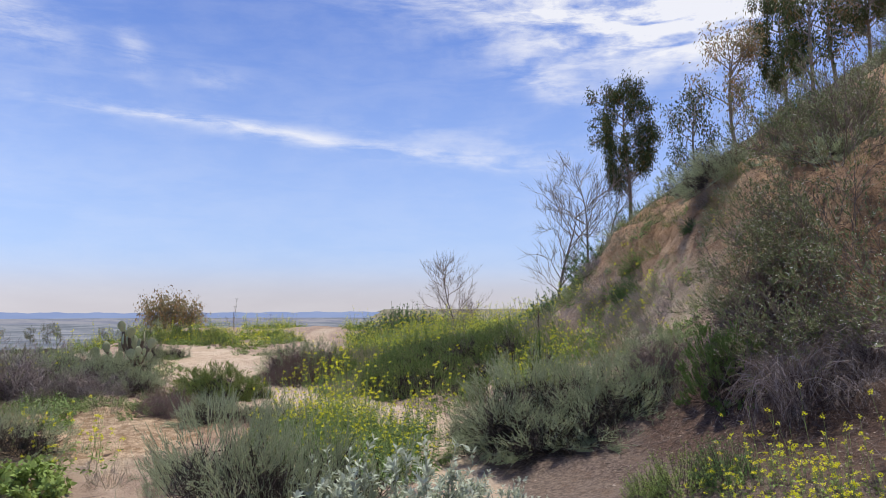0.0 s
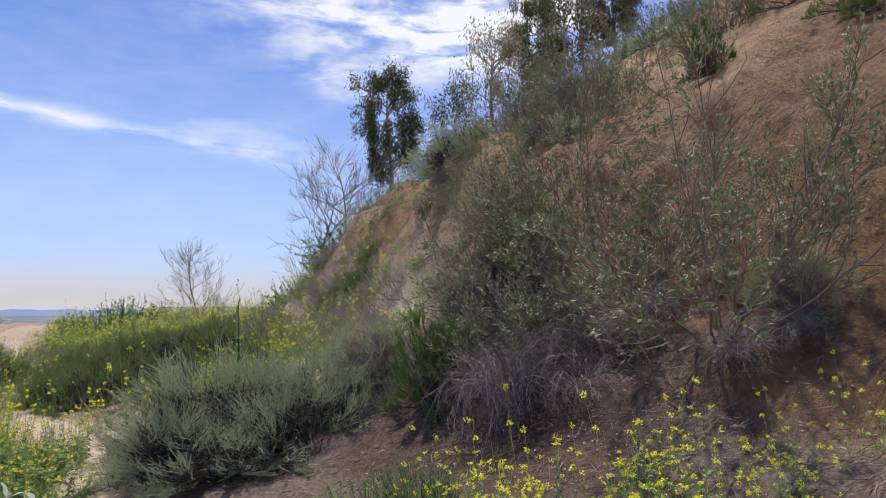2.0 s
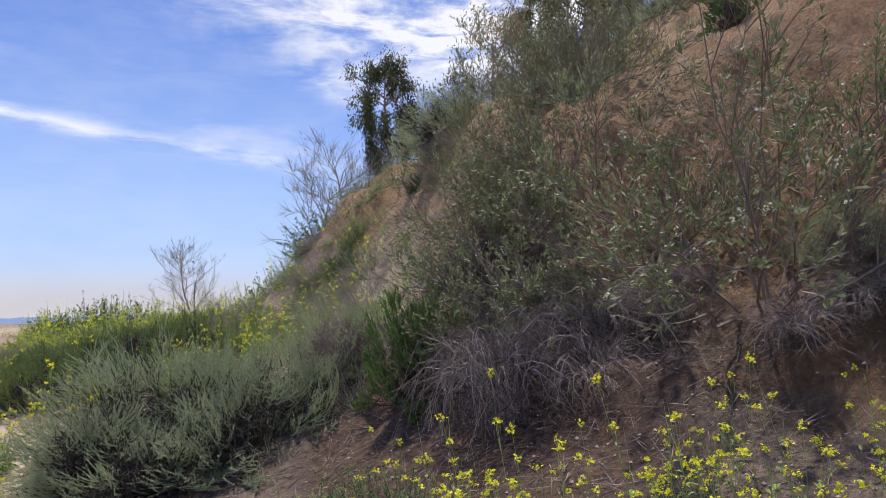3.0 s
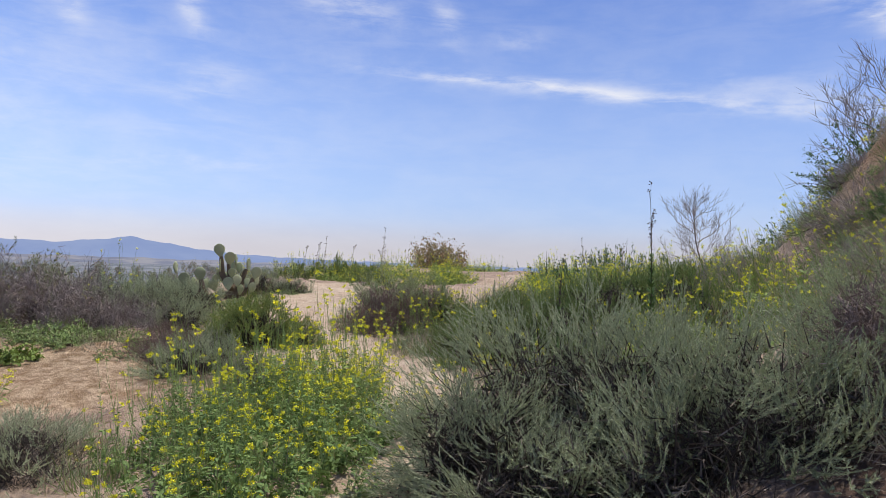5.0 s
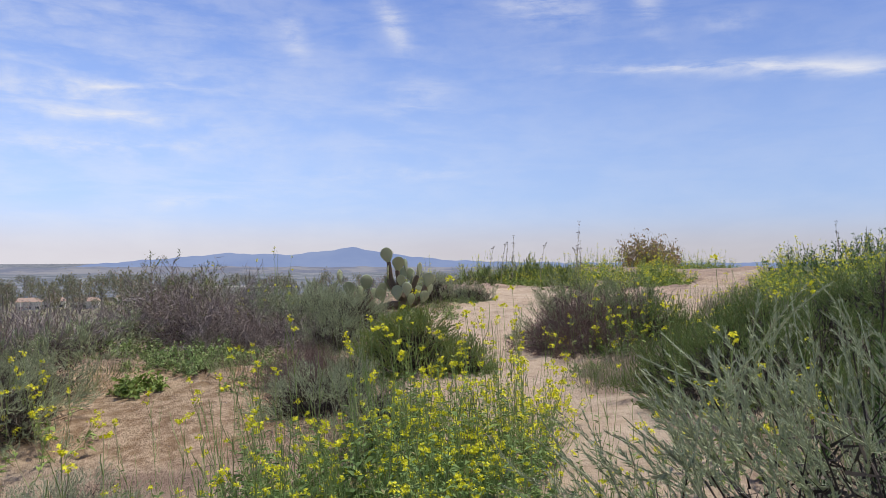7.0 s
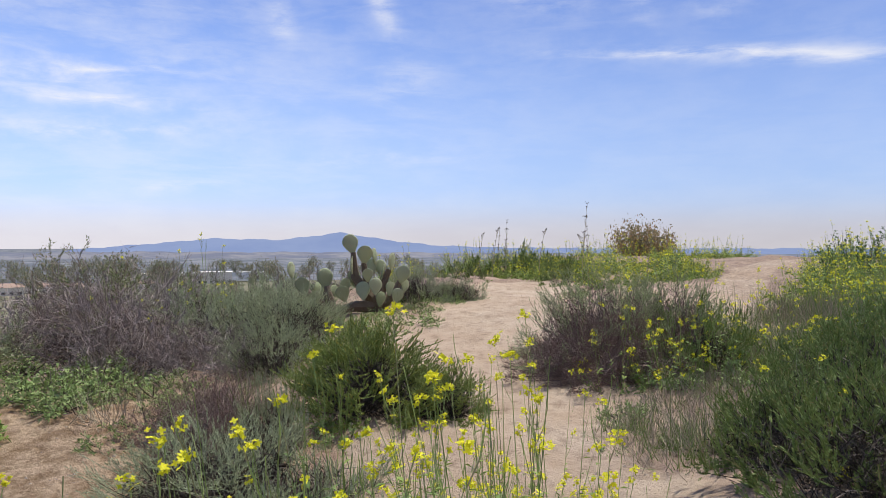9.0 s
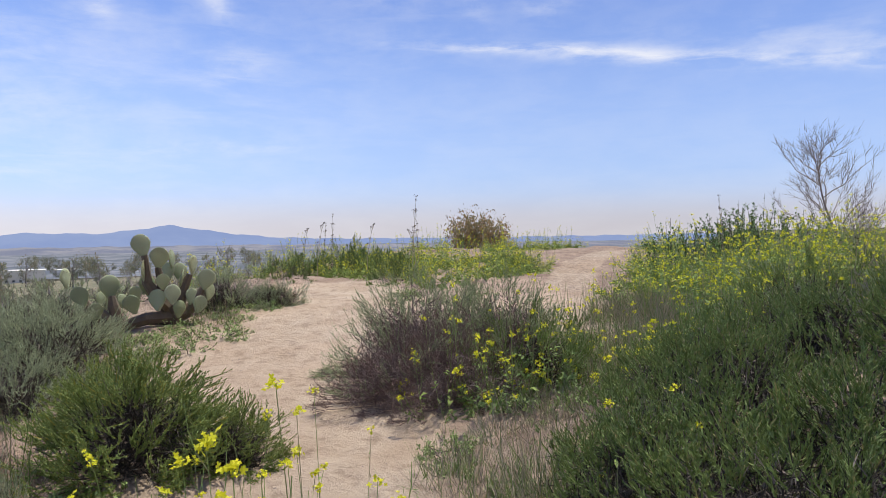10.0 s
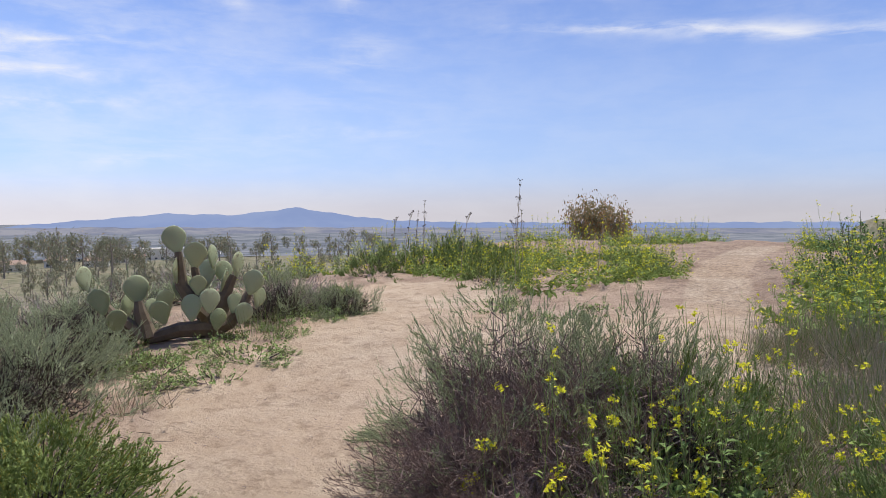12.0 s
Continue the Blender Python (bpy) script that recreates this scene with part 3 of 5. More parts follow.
def open_bush(seed, reach, height, stems_n, label, leaf=0.034, m1=8, m2=6, per=8, seeds=200, thick=0.011, wood_mat=TWIG_BROWN, leaf_mat=OLIVE):
    """A few wandering stems that fan out of one foot, bare inside, with clumps of narrow leaves and pale seeds on the outer twigs."""
    rng = np.random.default_rng(seed)
    wood, fine, foliage, seedy = Geo(), Geo(), Geo(), Geo()
    P = arcs(rng, stems_n, 0.07 * reach, reach, height, k=9, droop=-0.15, jitter=0.22)
    sway = np.cumsum(rng.normal(size=P.shape) * 0.022 * reach, axis=1)
    P = P + sway - sway[:, :1]
    P[:, :, 2] = np.maximum(P[:, :, 2], 0.0)
    wood.tubes(P, cone(P, thick * 0.85, thick * 0.22), 4)
    Q = sprout(rng, P, m1, 0.22, 1.0, 0.42 * reach, 0.75, k=6, rise=0.12)
    fine.ribbons(Q, cone(Q, thick * 0.40, thick * 0.16), rng)
    U = sprout(rng, Q, m2, 0.25, 1.0, 0.16 * reach, 0.8, k=3, rise=0.25)
    fine.spikes(U, thick * 0.42, rng)
    mid = U[:, 1]
    out = (mid[:, 0] ** 2 + mid[:, 1] ** 2) / reach ** 2 + (mid[:, 2] / height) ** 2
    k = rng.uniform(0, 6.3, 3)
    clump = np.sin(mid[:, 0] * 7.0 / reach + k[0]) + np.sin(mid[:, 1] * 7.0 / reach + k[1]) + np.sin(mid[:, 2] * 9.0 / height + k[2])
    some = U[(out > 0.22) & (clump + 1.1 * rng.normal(size=len(U)) > -0.5)]
    p, d = along(some, rng.uniform(0.05, 1.0, (len(some), per)))
    p, d = p.reshape(-1, 3), d.reshape(-1, 3)
    w = across(rng, d)
    foliage.leaves(p, unit(d + 0.8 * np.cross(d, w) + np.array([0, 0, 0.25])), w, leaf * rng.uniform(0.6, 1.35, len(p)), leaf * 0.30 * rng.uniform(0.7, 1.3, len(p)), 0.05)
    made = [("branchwork", wood.mesh("branchwork", wood_mat)), ("twig_tangle", fine.mesh("twig_tangle", wood_mat)), ("foliage", foliage.mesh("foliage", leaf_mat))]
    if seeds:
        petals(rng, seedy, some[rng.permutation(len(some))[:seeds], -1], 4, 0.010, 0.007)
        made.append(("bloom", seedy.mesh("bloom", BLOSSOM)))
    return thing("tall_thin_bush", made, label, "shrub")


def dead_mound(seed, reach, height, stems_n, label, mat=TWIG, thick=0.0044, m1=7, m2=5):
    """Leafless stems that rise from the middle and arch over to the ground, over broken twigs coloured dark as inner
    shade.
    """
    rng = np.random.default_rng(seed)
    wood, fine, thatch = Geo(), Geo(), Geo()
    a = rng.uniform(0, 2 * math.pi, stems_n)
    b = a + rng.normal(size=stems_n) * 0.35
    r = reach * rng.uniform(0.45, 1.12, stems_n)
    root = np.stack([0.12 * reach * rng.normal(size=stems_n), 0.12 * reach * rng.normal(size=stems_n), np.full(stems_n, -0.02)], 1)
    top = np.stack([0.50 * r * np.cos(a), 0.50 * r * np.sin(a), height * rng.uniform(1.1, 2.05, stems_n)], 1)
    end = np.stack([r * np.cos(b), r * np.sin(b), height * rng.uniform(0.02, 0.75, stems_n)], 1)
    t = np.linspace(0, 1, 9)[None, :, None]
    P = (1 - t) ** 2 * root[:, None] + 2 * t * (1 - t) * top[:, None] + t ** 2 * end[:, None]
    P[:, 1:] += np.cumsum(rng.normal(size=P[:, 1:].shape) * 0.018 * reach, axis=1)
    P[:, :, 2] = np.maximum(P[:, :, 2], 0.0)
    wood.tubes(P, cone(P, thick, thick * 0.35))
    Q = sprout(rng, P, m1, 0.25, 0.95, 0.40 * reach, 0.75, k=5, rise=-0.12)
    Q[:, :, 2] = np.maximum(Q[:, :, 2], 0.01)
    fine.ribbons(Q, cone(Q, thick * 0.5, thick * 0.22), rng)
    U = sprout(rng, Q, m2, 0.2, 1.0, 0.15 * reach, 0.7, k=3, rise=-0.1)
    fine.spikes(U, thick * 0.5, rng)
    # broken twigs inside, dark so that the mound's inner shade is painted in
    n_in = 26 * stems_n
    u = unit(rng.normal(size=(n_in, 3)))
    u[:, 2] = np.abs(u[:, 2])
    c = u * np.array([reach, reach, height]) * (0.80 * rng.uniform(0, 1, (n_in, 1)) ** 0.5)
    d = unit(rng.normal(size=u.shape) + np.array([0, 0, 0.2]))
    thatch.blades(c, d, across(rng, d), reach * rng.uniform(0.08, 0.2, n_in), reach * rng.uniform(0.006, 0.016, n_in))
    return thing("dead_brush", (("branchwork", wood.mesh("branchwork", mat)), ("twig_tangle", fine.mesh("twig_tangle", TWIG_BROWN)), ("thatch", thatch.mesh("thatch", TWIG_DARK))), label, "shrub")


def leafy_shrub(name, seed, reach, height, stems_n, m1, per, label, leaf_mat, leaf=0.028, wide=0.5, stem_mat=TWIG_DARK, category="shrub"):
    """A dense shrub of small oval leaves."""
    rng = np.random.default_rng(seed)
    wood, foliage = Geo(), Geo()
    P = arcs(rng, stems_n, reach * 0.35, reach, height)
    if height > 0.3:
        wood.tubes(P, cone(P, 0.006, 0.002))
    else:
        wood.ribbons(P, cone(P, 0.004, 0.002), rng)
    Q = sprout(rng, P, m1, 0.3, 1.0, 0.28 * reach, 0.8, rise=0.35)
    wood.spikes(Q, 0.004, rng)
    for L, lo, m in ((Q, 0.1, per), (P, 0.5, per)):
        p, d = along(L, rng.uniform(lo, 1.0, (len(L), m)))
        p, d = p.reshape(-1, 3), d.reshape(-1, 3)
        w = across(rng, d)
        size = leaf * rng.uniform(0.6, 1.35, len(p))
        foliage.leaves(p, unit(0.6 * d + np.cross(d, w) + np.array([0, 0, 0.3])), w, size, size * wide, 0.15)
    return thing(name, (("woody_base", wood.mesh("woody_base", stem_mat)), ("foliage", foliage.mesh("foliage", leaf_mat))), label, category)


def tree(name, seed, height, width, limbs, clumps, per, label, leaf_mat=None, bare_n=0, leaf=0.16, lean=0.0, crown_low=0.35, thick=0.09, puff=1.0):
    """A tapered trunk with forked limbs and, unless bare, clumps of hanging leaves."""
    rng = np.random.default_rng(seed)
    trunk, branch, foliage = Geo(), Geo(), Geo()
    s = np.linspace(0, 1, 9)
    line = np.stack([lean * s + 0.04 * height * np.sin(s * 5 + seed) * s, 0.03 * height * np.sin(s * 4 + 2 * seed) * s, height * 0.93 * s], 1)[None]
    trunk.tubes(line, np.linspace(thick, thick * 0.2, 9)[None], 7)
    at = np.sort(rng.uniform(crown_low, 0.97, (1, limbs)))
    p, d = along(line, at)
    p = p[0]
    a = rng.uniform(0, 2 * math.pi, limbs)
    prof = np.sin(np.clip((at[0] - crown_low) / (1 - crown_low), 0, 1) * 2.6 + 0.45)
    size = width * 0.60 * prof * rng.uniform(0.6, 1.25, limbs)
    way = unit(np.stack([np.cos(a), np.sin(a), rng.uniform(0.5, 1.3, limbs)], 1))
    t = np.linspace(0, 1, 6)[None, :, None]
    L = p[:, None] + way[:, None] * size[:, None, None] * t + rng.normal(size=(limbs, 6, 3)) * 0.04 * size[:, None, None] * t
    branch.tubes(L, cone(L, thick * 0.35, thick * 0.10), 4)
    Q = sprout(rng, L, max(4, bare_n), 0.25, 1.0, width * 0.30, 0.8, k=5, rise=0.3)
    branch.ribbons(Q, cone(Q, thick * 0.13, thick * 0.05), rng)
    if bare_n:
        U = sprout(rng, Q, bare_n, 0.2, 1.0, width * 0.14, 0.8, k=3, rise=0.3)
        branch.spikes(U, thick * 0.2, rng)
    made = [("trunk", trunk.mesh("trunk", BARK)), ("branchwork", branch.mesh("branchwork", BARK))]
    if leaf_mat:
        pool = np.concatenate([Q[:, -1], Q[:, 2], L[:, -1], L[:, 4]])
        c = pool[rng.permutation(len(pool))[:clumps]]
        p = np.repeat(c, per, 0) + rng.normal(size=(len(c) * per, 3)) * width * puff * np.array([0.07, 0.07, 0.11])
        d = unit(rng.normal(size=p.shape) * 0.6 + np.array([0, 0, -0.7]))
        foliage.leaves(p, d, across(rng, d), leaf * rng.uniform(0.6, 1.3, len(p)), leaf * 0.30 * rng.uniform(0.7, 1.3, len(p)), 0.1)
        made.append(("crown", foliage.mesh("crown", leaf_mat)))
    return thing(name, made, label, "tree")


def stalk(seed, height, label, mat=STRAW, knobs=14):
    """A tall dry flower stalk with short side twigs and dark seed heads."""
    rng = np.random.default_rng(seed)
    stem, seedy = Geo(), Geo()
    s = np.linspace(0, 1, 8)
    line = np.stack([0.08 * height * s ** 2 * rng.normal(), 0.08 * height * s ** 2 * rng.normal(), height * s], 1)[None] + rng.normal(size=(1, 8, 3)) * 0.004
    stem.tubes(line, np.linspace(0.0055, 0.002, 8)[None], 4)
    Q = sprout(rng, line, knobs, 0.45, 1.0, 0.12 * height, 0.45, rise=0.9)
    stem.tubes(Q, cone(Q, 0.002, 0.0012))
    tips = np.concatenate([Q[:, -1], line[:, -1]])
    petals(rng, seedy, tips, 5, 0.008, 0.007)
    return thing("dry_stalk", (("stalk", stem.mesh("stalk", mat)), ("seed_head", seedy.mesh("seed_head", TWIG_DARK))), label, "dry stalk")


def spire(seed, height, label):
    """A dark upright weed, leafy all the way up, ending in a thin seed stalk."""
    rng = np.random.default_rng(seed)
    stem, foliage = Geo(), Geo()
    s = np.linspace(0, 1, 8)
    line = np.stack([0.03 * np.sin(3 * s), 0.02 * np.sin(4 * s), height * s], 1)[None]
    stem.tubes(line, np.linspace(0.008, 0.002, 8)[None], 4)
    Q = sprout(rng, line, 12, 0.72, 1.0, 0.10 * height, 0.35, rise=0.9)
    stem.tubes(Q, cone(Q, 0.002, 0.0014))
    petals(rng, stem, Q[:, -1], 6, 0.008, 0.008)
    p, d = along(line, np.sort(rng.uniform(0.1, 0.74, (1, 620))))
    p, d = p[0], d[0]
    w = across(rng, d)
    size = rng.uniform(0.07, 0.12, len(p)) * (1.15 - p[:, 2] / height)
    foliage.leaves(p, unit(0.8 * d + np.cross(d, w)), w, size, size * 0.22, 0.0)
    return thing("tall_weed", (("stalk", stem.mesh("stalk", TWIG_DARK)), ("foliage", foliage.mesh("foliage", DARK_GREEN))), label, "weed")


def grass(seed, reach, height, blades_n, label, mat):
    rng = np.random.default_rng(seed)
    g = Geo()
    P = arcs(rng, blades_n, reach * 0.8, reach, height, k=4, droop=0.0, jitter=0.25)
    half, dry = len(P) * 2 // 3, Geo()
    g.ribbons(P[:half], cone(P[:half], 0.003, 0.0006), rng)
    dry.ribbons(P[half:], cone(P[half:], 0.003, 0.0006), rng)
    return thing("grass_tuft", (("blade", g.mesh("blade", mat)), ("dry_blade", dry.mesh("dry_blade", STRAW))), label, "grass")

# ---- the ground: one sheet from the trail to the horizon ----
TRAIL = ((0.2, -4), (0.2, 0), (1.4, 3), (1.9, 4.8), (1.1, 6.9), (0.1, 8.6), (-0.7, 10.3), (-2.3, 12.3), (-4.2, 14.8), (-5.0, 16.6), (-6.2, 18.4))
FORK = ((-0.95, 11.9), (-1.45, 13.0), (-1.78, 14.4), (-2.2, 16.3), (-3.05, 19.0), (-3.65, 21.5), (-3.9, 24.0), (-3.9, 25.5))


def off_line(x, y, line):
    best = np.full(np.broadcast(x, y).shape, 1e9)
    for (ax, ay), (bx, by) in zip(line, line[1:]):
        t = np.clip(((x - ax) * (bx - ax) + (y - ay) * (by - ay)) / ((bx - ax) ** 2 + (by - ay) ** 2), 0, 1)
        best = np.minimum(best, np.hypot(x - ax - t * (bx - ax), y - ay - t * (by - ay)))
    return best


def trail_cover(x, y):
    a = 1 - smooth(0.38, 0.72, off_line(x, y, TRAIL[:7]))
    b = 1 - smooth(0.65, 1.25, off_line(x, y, TRAIL[6:]))
    c = (1 - smooth(0.18, 0.48, off_line(x, y, FORK))) * (0.35 + 0.65 * smooth(15.5, 17.5, y))
    return np.clip(np.maximum(np.maximum(a, b), c) + 0.9 * bump(x, y, -4.4, 9.5, 1.0, 0.9) + 1.0 * bump(x, y, -4.7, 10.9, 1.4, 1.0) + 0.8 * bump(x, y, -5.6, 15.2, 0.9, 1.0) + 0.9 * bump(x, y, -3.4, 17.2, 1.0, 1.0) - 0.9 * bump(x, y, -1.75, 13.3, 0.42, 0.8), 0, 1)


def spaced(fine, low, high, step):
    """Grid lines: even steps in the middle and ever longer ones out to the horizon."""
    mid = list(np.arange(low, high + 1e-6, fine))
    up, s = [mid[-1]], fine
    while up[-1] < 4800:
        s *= step
        up.append(up[-1] + s)
    down, s = [mid[0]], fine
    while down[-1] > -4800:
        s *= step
        down.append(down[-1] - s)
    return np.array(down[:0:-1] + mid + up[1:])


def value_noise(X, Y, freq, seed):
    """Smooth lattice noise, -1 to 1."""
    u, v = X * freq, Y * freq
    i, j = np.floor(u), np.floor(v)
    fu, fv = u - i, v - j
    fu, fv = fu * fu * (3 - 2 * fu), fv * fv * (3 - 2 * fv)

    def cell(a, b):
        h = np.sin(a * 127.1 + b * 311.7 + seed * 74.7) * 43758.5453
        return 2 * (h - np.floor(h)) - 1
    top = cell(i, j) * (1 - fu) + cell(i + 1, j) * fu
    low = cell(i, j + 1) * (1 - fu) + cell(i + 1, j + 1) * fu
    return top * (1 - fv) + low * fv


def layered(X, Y, freq, count, seed):
    return sum(value_noise(X, Y, freq * 2.03 ** k, seed + k) * 0.52 ** k for k in range(count))


def rough_land(X, Y):
    """Small unevenness: clods, runnels and ledges on the bank, worn ruts."""
    d = toe_distance(X, Y)
    z = 0.055 * layered(X, Y, 0.9, 4, 3) + 0.018 * layered(X, Y, 4.5, 2, 9)
    steep = smooth(1.0, 1.9, d) * (1 - smooth(5, 9, d))
    along_hill = Y + 0.35 * layered(X, Y, 0.7, 3, 21)
    gully = np.abs(np.sin(along_hill * 1.25)) ** 0.5 + 0.45 * np.abs(np.sin(along_hill * 3.1 + 1.0)) ** 0.6
    z = z + steep * (0.09 * (gully - 1.05) + 0.17 * layered(X, Y, 1.6, 5, 31))
    h = ground_height(X, Y) + 0.10 * layered(X, Y, 1.1, 3, 51)
    step = h / 0.42 - np.floor(h / 0.42)
    z = z + steep * 0.15 * (smooth(0.3, 0.7, step) - step)
    return z * (np.hypot(X, Y - 8) < 60)


def build_ground():
    xs, ys = spaced(0.085, -9.0, 9.0, 1.13), spaced(0.085, 1.0, 20.0, 1.13)
    X, Y = np.meshgrid(xs, ys)
    Z = ground_height(X, Y) + rough_land(X, Y) * (1 - 0.55 * trail_cover(X, Y))
    nx, ny = len(xs), len(ys)
    co = np.stack([X, Y, Z], -1).reshape(-1, 3).astype(np.float32)
    i = np.arange(nx * ny).reshape(ny, nx)
    q = np.stack([i[:-1, :-1], i[:-1, 1:], i[1:, 1:], i[1:, :-1]], -1).reshape(-1, 4).astype(np.int32)
    me = bpy.data.meshes.new("ground")
    me.vertices.add(len(co))
    me.vertices.foreach_set("co", co.ravel())
    me.loops.add(q.size)
    me.loops.foreach_set("vertex_index", q.ravel())
    me.polygons.add(len(q))
    me.polygons.foreach_set("loop_start", np.arange(len(q), dtype=np.int32) * 4)
    me.update(calc_edges=True)
    me.polygons.foreach_set("use_smooth", np.ones(len(q), bool))
    d = toe_distance(X, Y)
    trail = trail_cover(X, Y) + 0.5 * bump(X, Y, 2.95, 10.7, 0.75, 1.5) + 0.32 * smooth(9.0, 10.3, Y) * smooth(0.4, 1.2, d) * (1 - smooth(3.2, 4.5, d)) + 0.25 * bump(X, Y, -4.7, 10.6, 1.6, 1.6)
    trail = trail - 0.6 * bump(X, Y, -4.7, 10.5, 2.0, 1.8) + 0.22 * bump(X, Y, -5.0, 11.0, 1.8, 1.3)
    bank = smooth(1.2, 2.4, d) + 0.5 * bump(X, Y, -5.0, 11.0, 2.2, 1.7)
    litter = smooth(-1.9, -0.6, d) * (1 - smooth(1.8, 3.0, d)) * (1 - smooth(8.5, 10, Y)) * 1.1 + 0.55 * smooth(1.6, 3.0, off_line(X, Y, TRAIL)) * (1 - smooth(0.0, 1.0, d))
    litter = litter + 1.2 * bump(X, Y, 2.7, 7.5, 0.8, 1.3) + 0.7 * bump(X, Y, -1.5, 14.6, 0.6, 1.6)
    litter = litter * (1 - 0.85 * bump(X, Y, 5.0, 5.0, 1.0, 1.0))
    litter = litter * (1 - np.clip(2.4 * bump(X, Y, -5.0, 10.9, 2.3, 1.7), 0, 1))
    zone = me.color_attributes.new("zones", "FLOAT_COLOR", "POINT")
    # alpha: the painted shade and dark litter, at the slope's foot and near bank
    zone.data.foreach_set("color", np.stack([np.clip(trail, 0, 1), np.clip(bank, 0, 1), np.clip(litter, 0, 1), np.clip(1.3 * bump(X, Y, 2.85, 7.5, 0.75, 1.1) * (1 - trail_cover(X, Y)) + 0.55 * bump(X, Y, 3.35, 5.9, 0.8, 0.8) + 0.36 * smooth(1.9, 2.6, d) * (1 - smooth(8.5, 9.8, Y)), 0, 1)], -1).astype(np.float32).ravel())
    off = np.maximum(Y - 30, -X - 13)
    wild = me.attributes.new("wild", "FLOAT", "POINT")
    wild.data.foreach_set("value", smooth(0, 14, off).astype(np.float32).ravel())
    ochre = me.attributes.new("ochre", "FLOAT", "POINT")
    ochre.data.foreach_set("value", np.clip(1.7 * bump(X, Y, -5.2, 10.9, 1.9, 1.35), 0, 1).astype(np.float32).ravel())
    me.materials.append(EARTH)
    tagged(new("ground", me), "sandy trail and rusty brown dirt of a dry hillside", "ground", kind="structure")


build_ground()

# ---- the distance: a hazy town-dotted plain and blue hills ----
# air haze is painted into the colour, and the surface glows by itself
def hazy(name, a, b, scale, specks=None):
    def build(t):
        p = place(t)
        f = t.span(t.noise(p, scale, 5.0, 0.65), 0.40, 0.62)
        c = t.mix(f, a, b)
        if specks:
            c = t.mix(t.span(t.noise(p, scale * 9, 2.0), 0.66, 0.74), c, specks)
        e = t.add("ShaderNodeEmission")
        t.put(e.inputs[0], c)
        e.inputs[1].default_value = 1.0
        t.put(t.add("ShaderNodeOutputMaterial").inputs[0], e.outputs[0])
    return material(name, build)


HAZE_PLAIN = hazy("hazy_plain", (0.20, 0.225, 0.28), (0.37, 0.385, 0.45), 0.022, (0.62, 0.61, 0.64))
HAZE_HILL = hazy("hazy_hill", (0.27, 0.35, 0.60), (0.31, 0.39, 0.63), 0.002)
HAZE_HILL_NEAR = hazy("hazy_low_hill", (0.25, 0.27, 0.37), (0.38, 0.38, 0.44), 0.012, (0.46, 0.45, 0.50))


def grid_mesh(name, co, nu, nv, mat):
    i = np.arange(nu * nv).reshape(nv, nu)
    q = np.stack([i[:-1, :-1], i[:-1, 1:], i[1:, 1:], i[1:, :-1]], -1).reshape(-1, 4)
    me = bpy.data.meshes.new(name)
    me.from_pydata([tuple(v) for v in co.reshape(-1, 3)], [], [tuple(int(k) for k in r) for r in q])
    me.materials.append(mat)
    return me


def polar(az_deg, dist, z):
    a = np.radians(az_deg)
    return np.stack([-np.sin(a) * dist, np.cos(a) * dist, z], -1)


def distance():
    A, D = np.meshgrid(np.linspace(-100, 130, 60), np.geomspace(600, 4700, 24))
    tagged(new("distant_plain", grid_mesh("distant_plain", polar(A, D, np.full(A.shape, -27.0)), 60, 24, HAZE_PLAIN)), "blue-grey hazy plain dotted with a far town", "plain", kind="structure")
    # far hills: crest height in degrees over the azimuth to the left
    u = np.linspace(-40, 100, 420)
    crest = np.interp(u, [-40, 0, 22, 33, 38, 41, 44, 45.5, 47, 50, 53, 55, 57, 60, 63, 66, 69, 80, 100], [-0.2, -0.2, -0.3, -0.25, -0.1, 0.2, 0.64, 0.90, 0.68, 0.32, 0.38, 0.42, 0.2, -0.05, -0.3, -0.6, -0.9, -0.9, -0.9])
    crest = crest + 0.03 * np.sin(u * 2.1) + 0.02 * np.sin(u * 5.3 + 1)
    V = np.linspace(0, 1, 6)
    U, W = np.meshgrid(u, V)
    zc = np.radians(crest)[None] * 2600
    co = polar(U, 2400 + 200 * W, -30 + (zc + 31.4) * W)
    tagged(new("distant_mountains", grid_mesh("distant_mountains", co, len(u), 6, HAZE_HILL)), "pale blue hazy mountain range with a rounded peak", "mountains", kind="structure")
    crest = np.interp(u, [-40, 10, 30, 40, 50, 60, 75, 100], [-0.75, -0.75, -0.72, -0.62, -0.60, -0.55, -0.6, -0.6]) + 0.03 * np.sin(u * 1.3) + 0.02 * np.sin(u * 3.7)
    co = polar(U, 1500 + 200 * W, -30 + (np.radians(crest)[None] * 1700 + 31.4) * W)
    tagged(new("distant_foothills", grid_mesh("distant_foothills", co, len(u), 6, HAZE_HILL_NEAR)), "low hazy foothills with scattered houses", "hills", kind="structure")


distance()

# ---- the plants, each kind built once ----
kind("sage", [sagebrush(11, 0.9, 0.72, 700, 56, SAGE, "grey-green feathery sagebrush beside the sandy trail", leaf=0.019, thick=0.0042, plume=0.31, upright=0.52, bushy=0.9, stray=0.27), sagebrush(12, 0.9, 0.62, 640, 56, SAGE, "grey-green feathery sagebrush on dry ground", leaf=0.019, thick=0.0042, plume=0.31, upright=0.52, bushy=0.9, stray=0.27, lobes=((0, 0, 0.9), (0.45, 0.2, 0.65)))])
kind("near_sage", [sagebrush(19, 0.9, 0.78, 1500, 42, SAGE_SOFT, "dense soft green sagebrush in the middle of the trail", leaf=0.018, thick=0.0030, holes=0.06, plume=0.21, upright=0.50, bushy=0.9, stray=0.45, stem_mat=RUSTY_TWIG)])
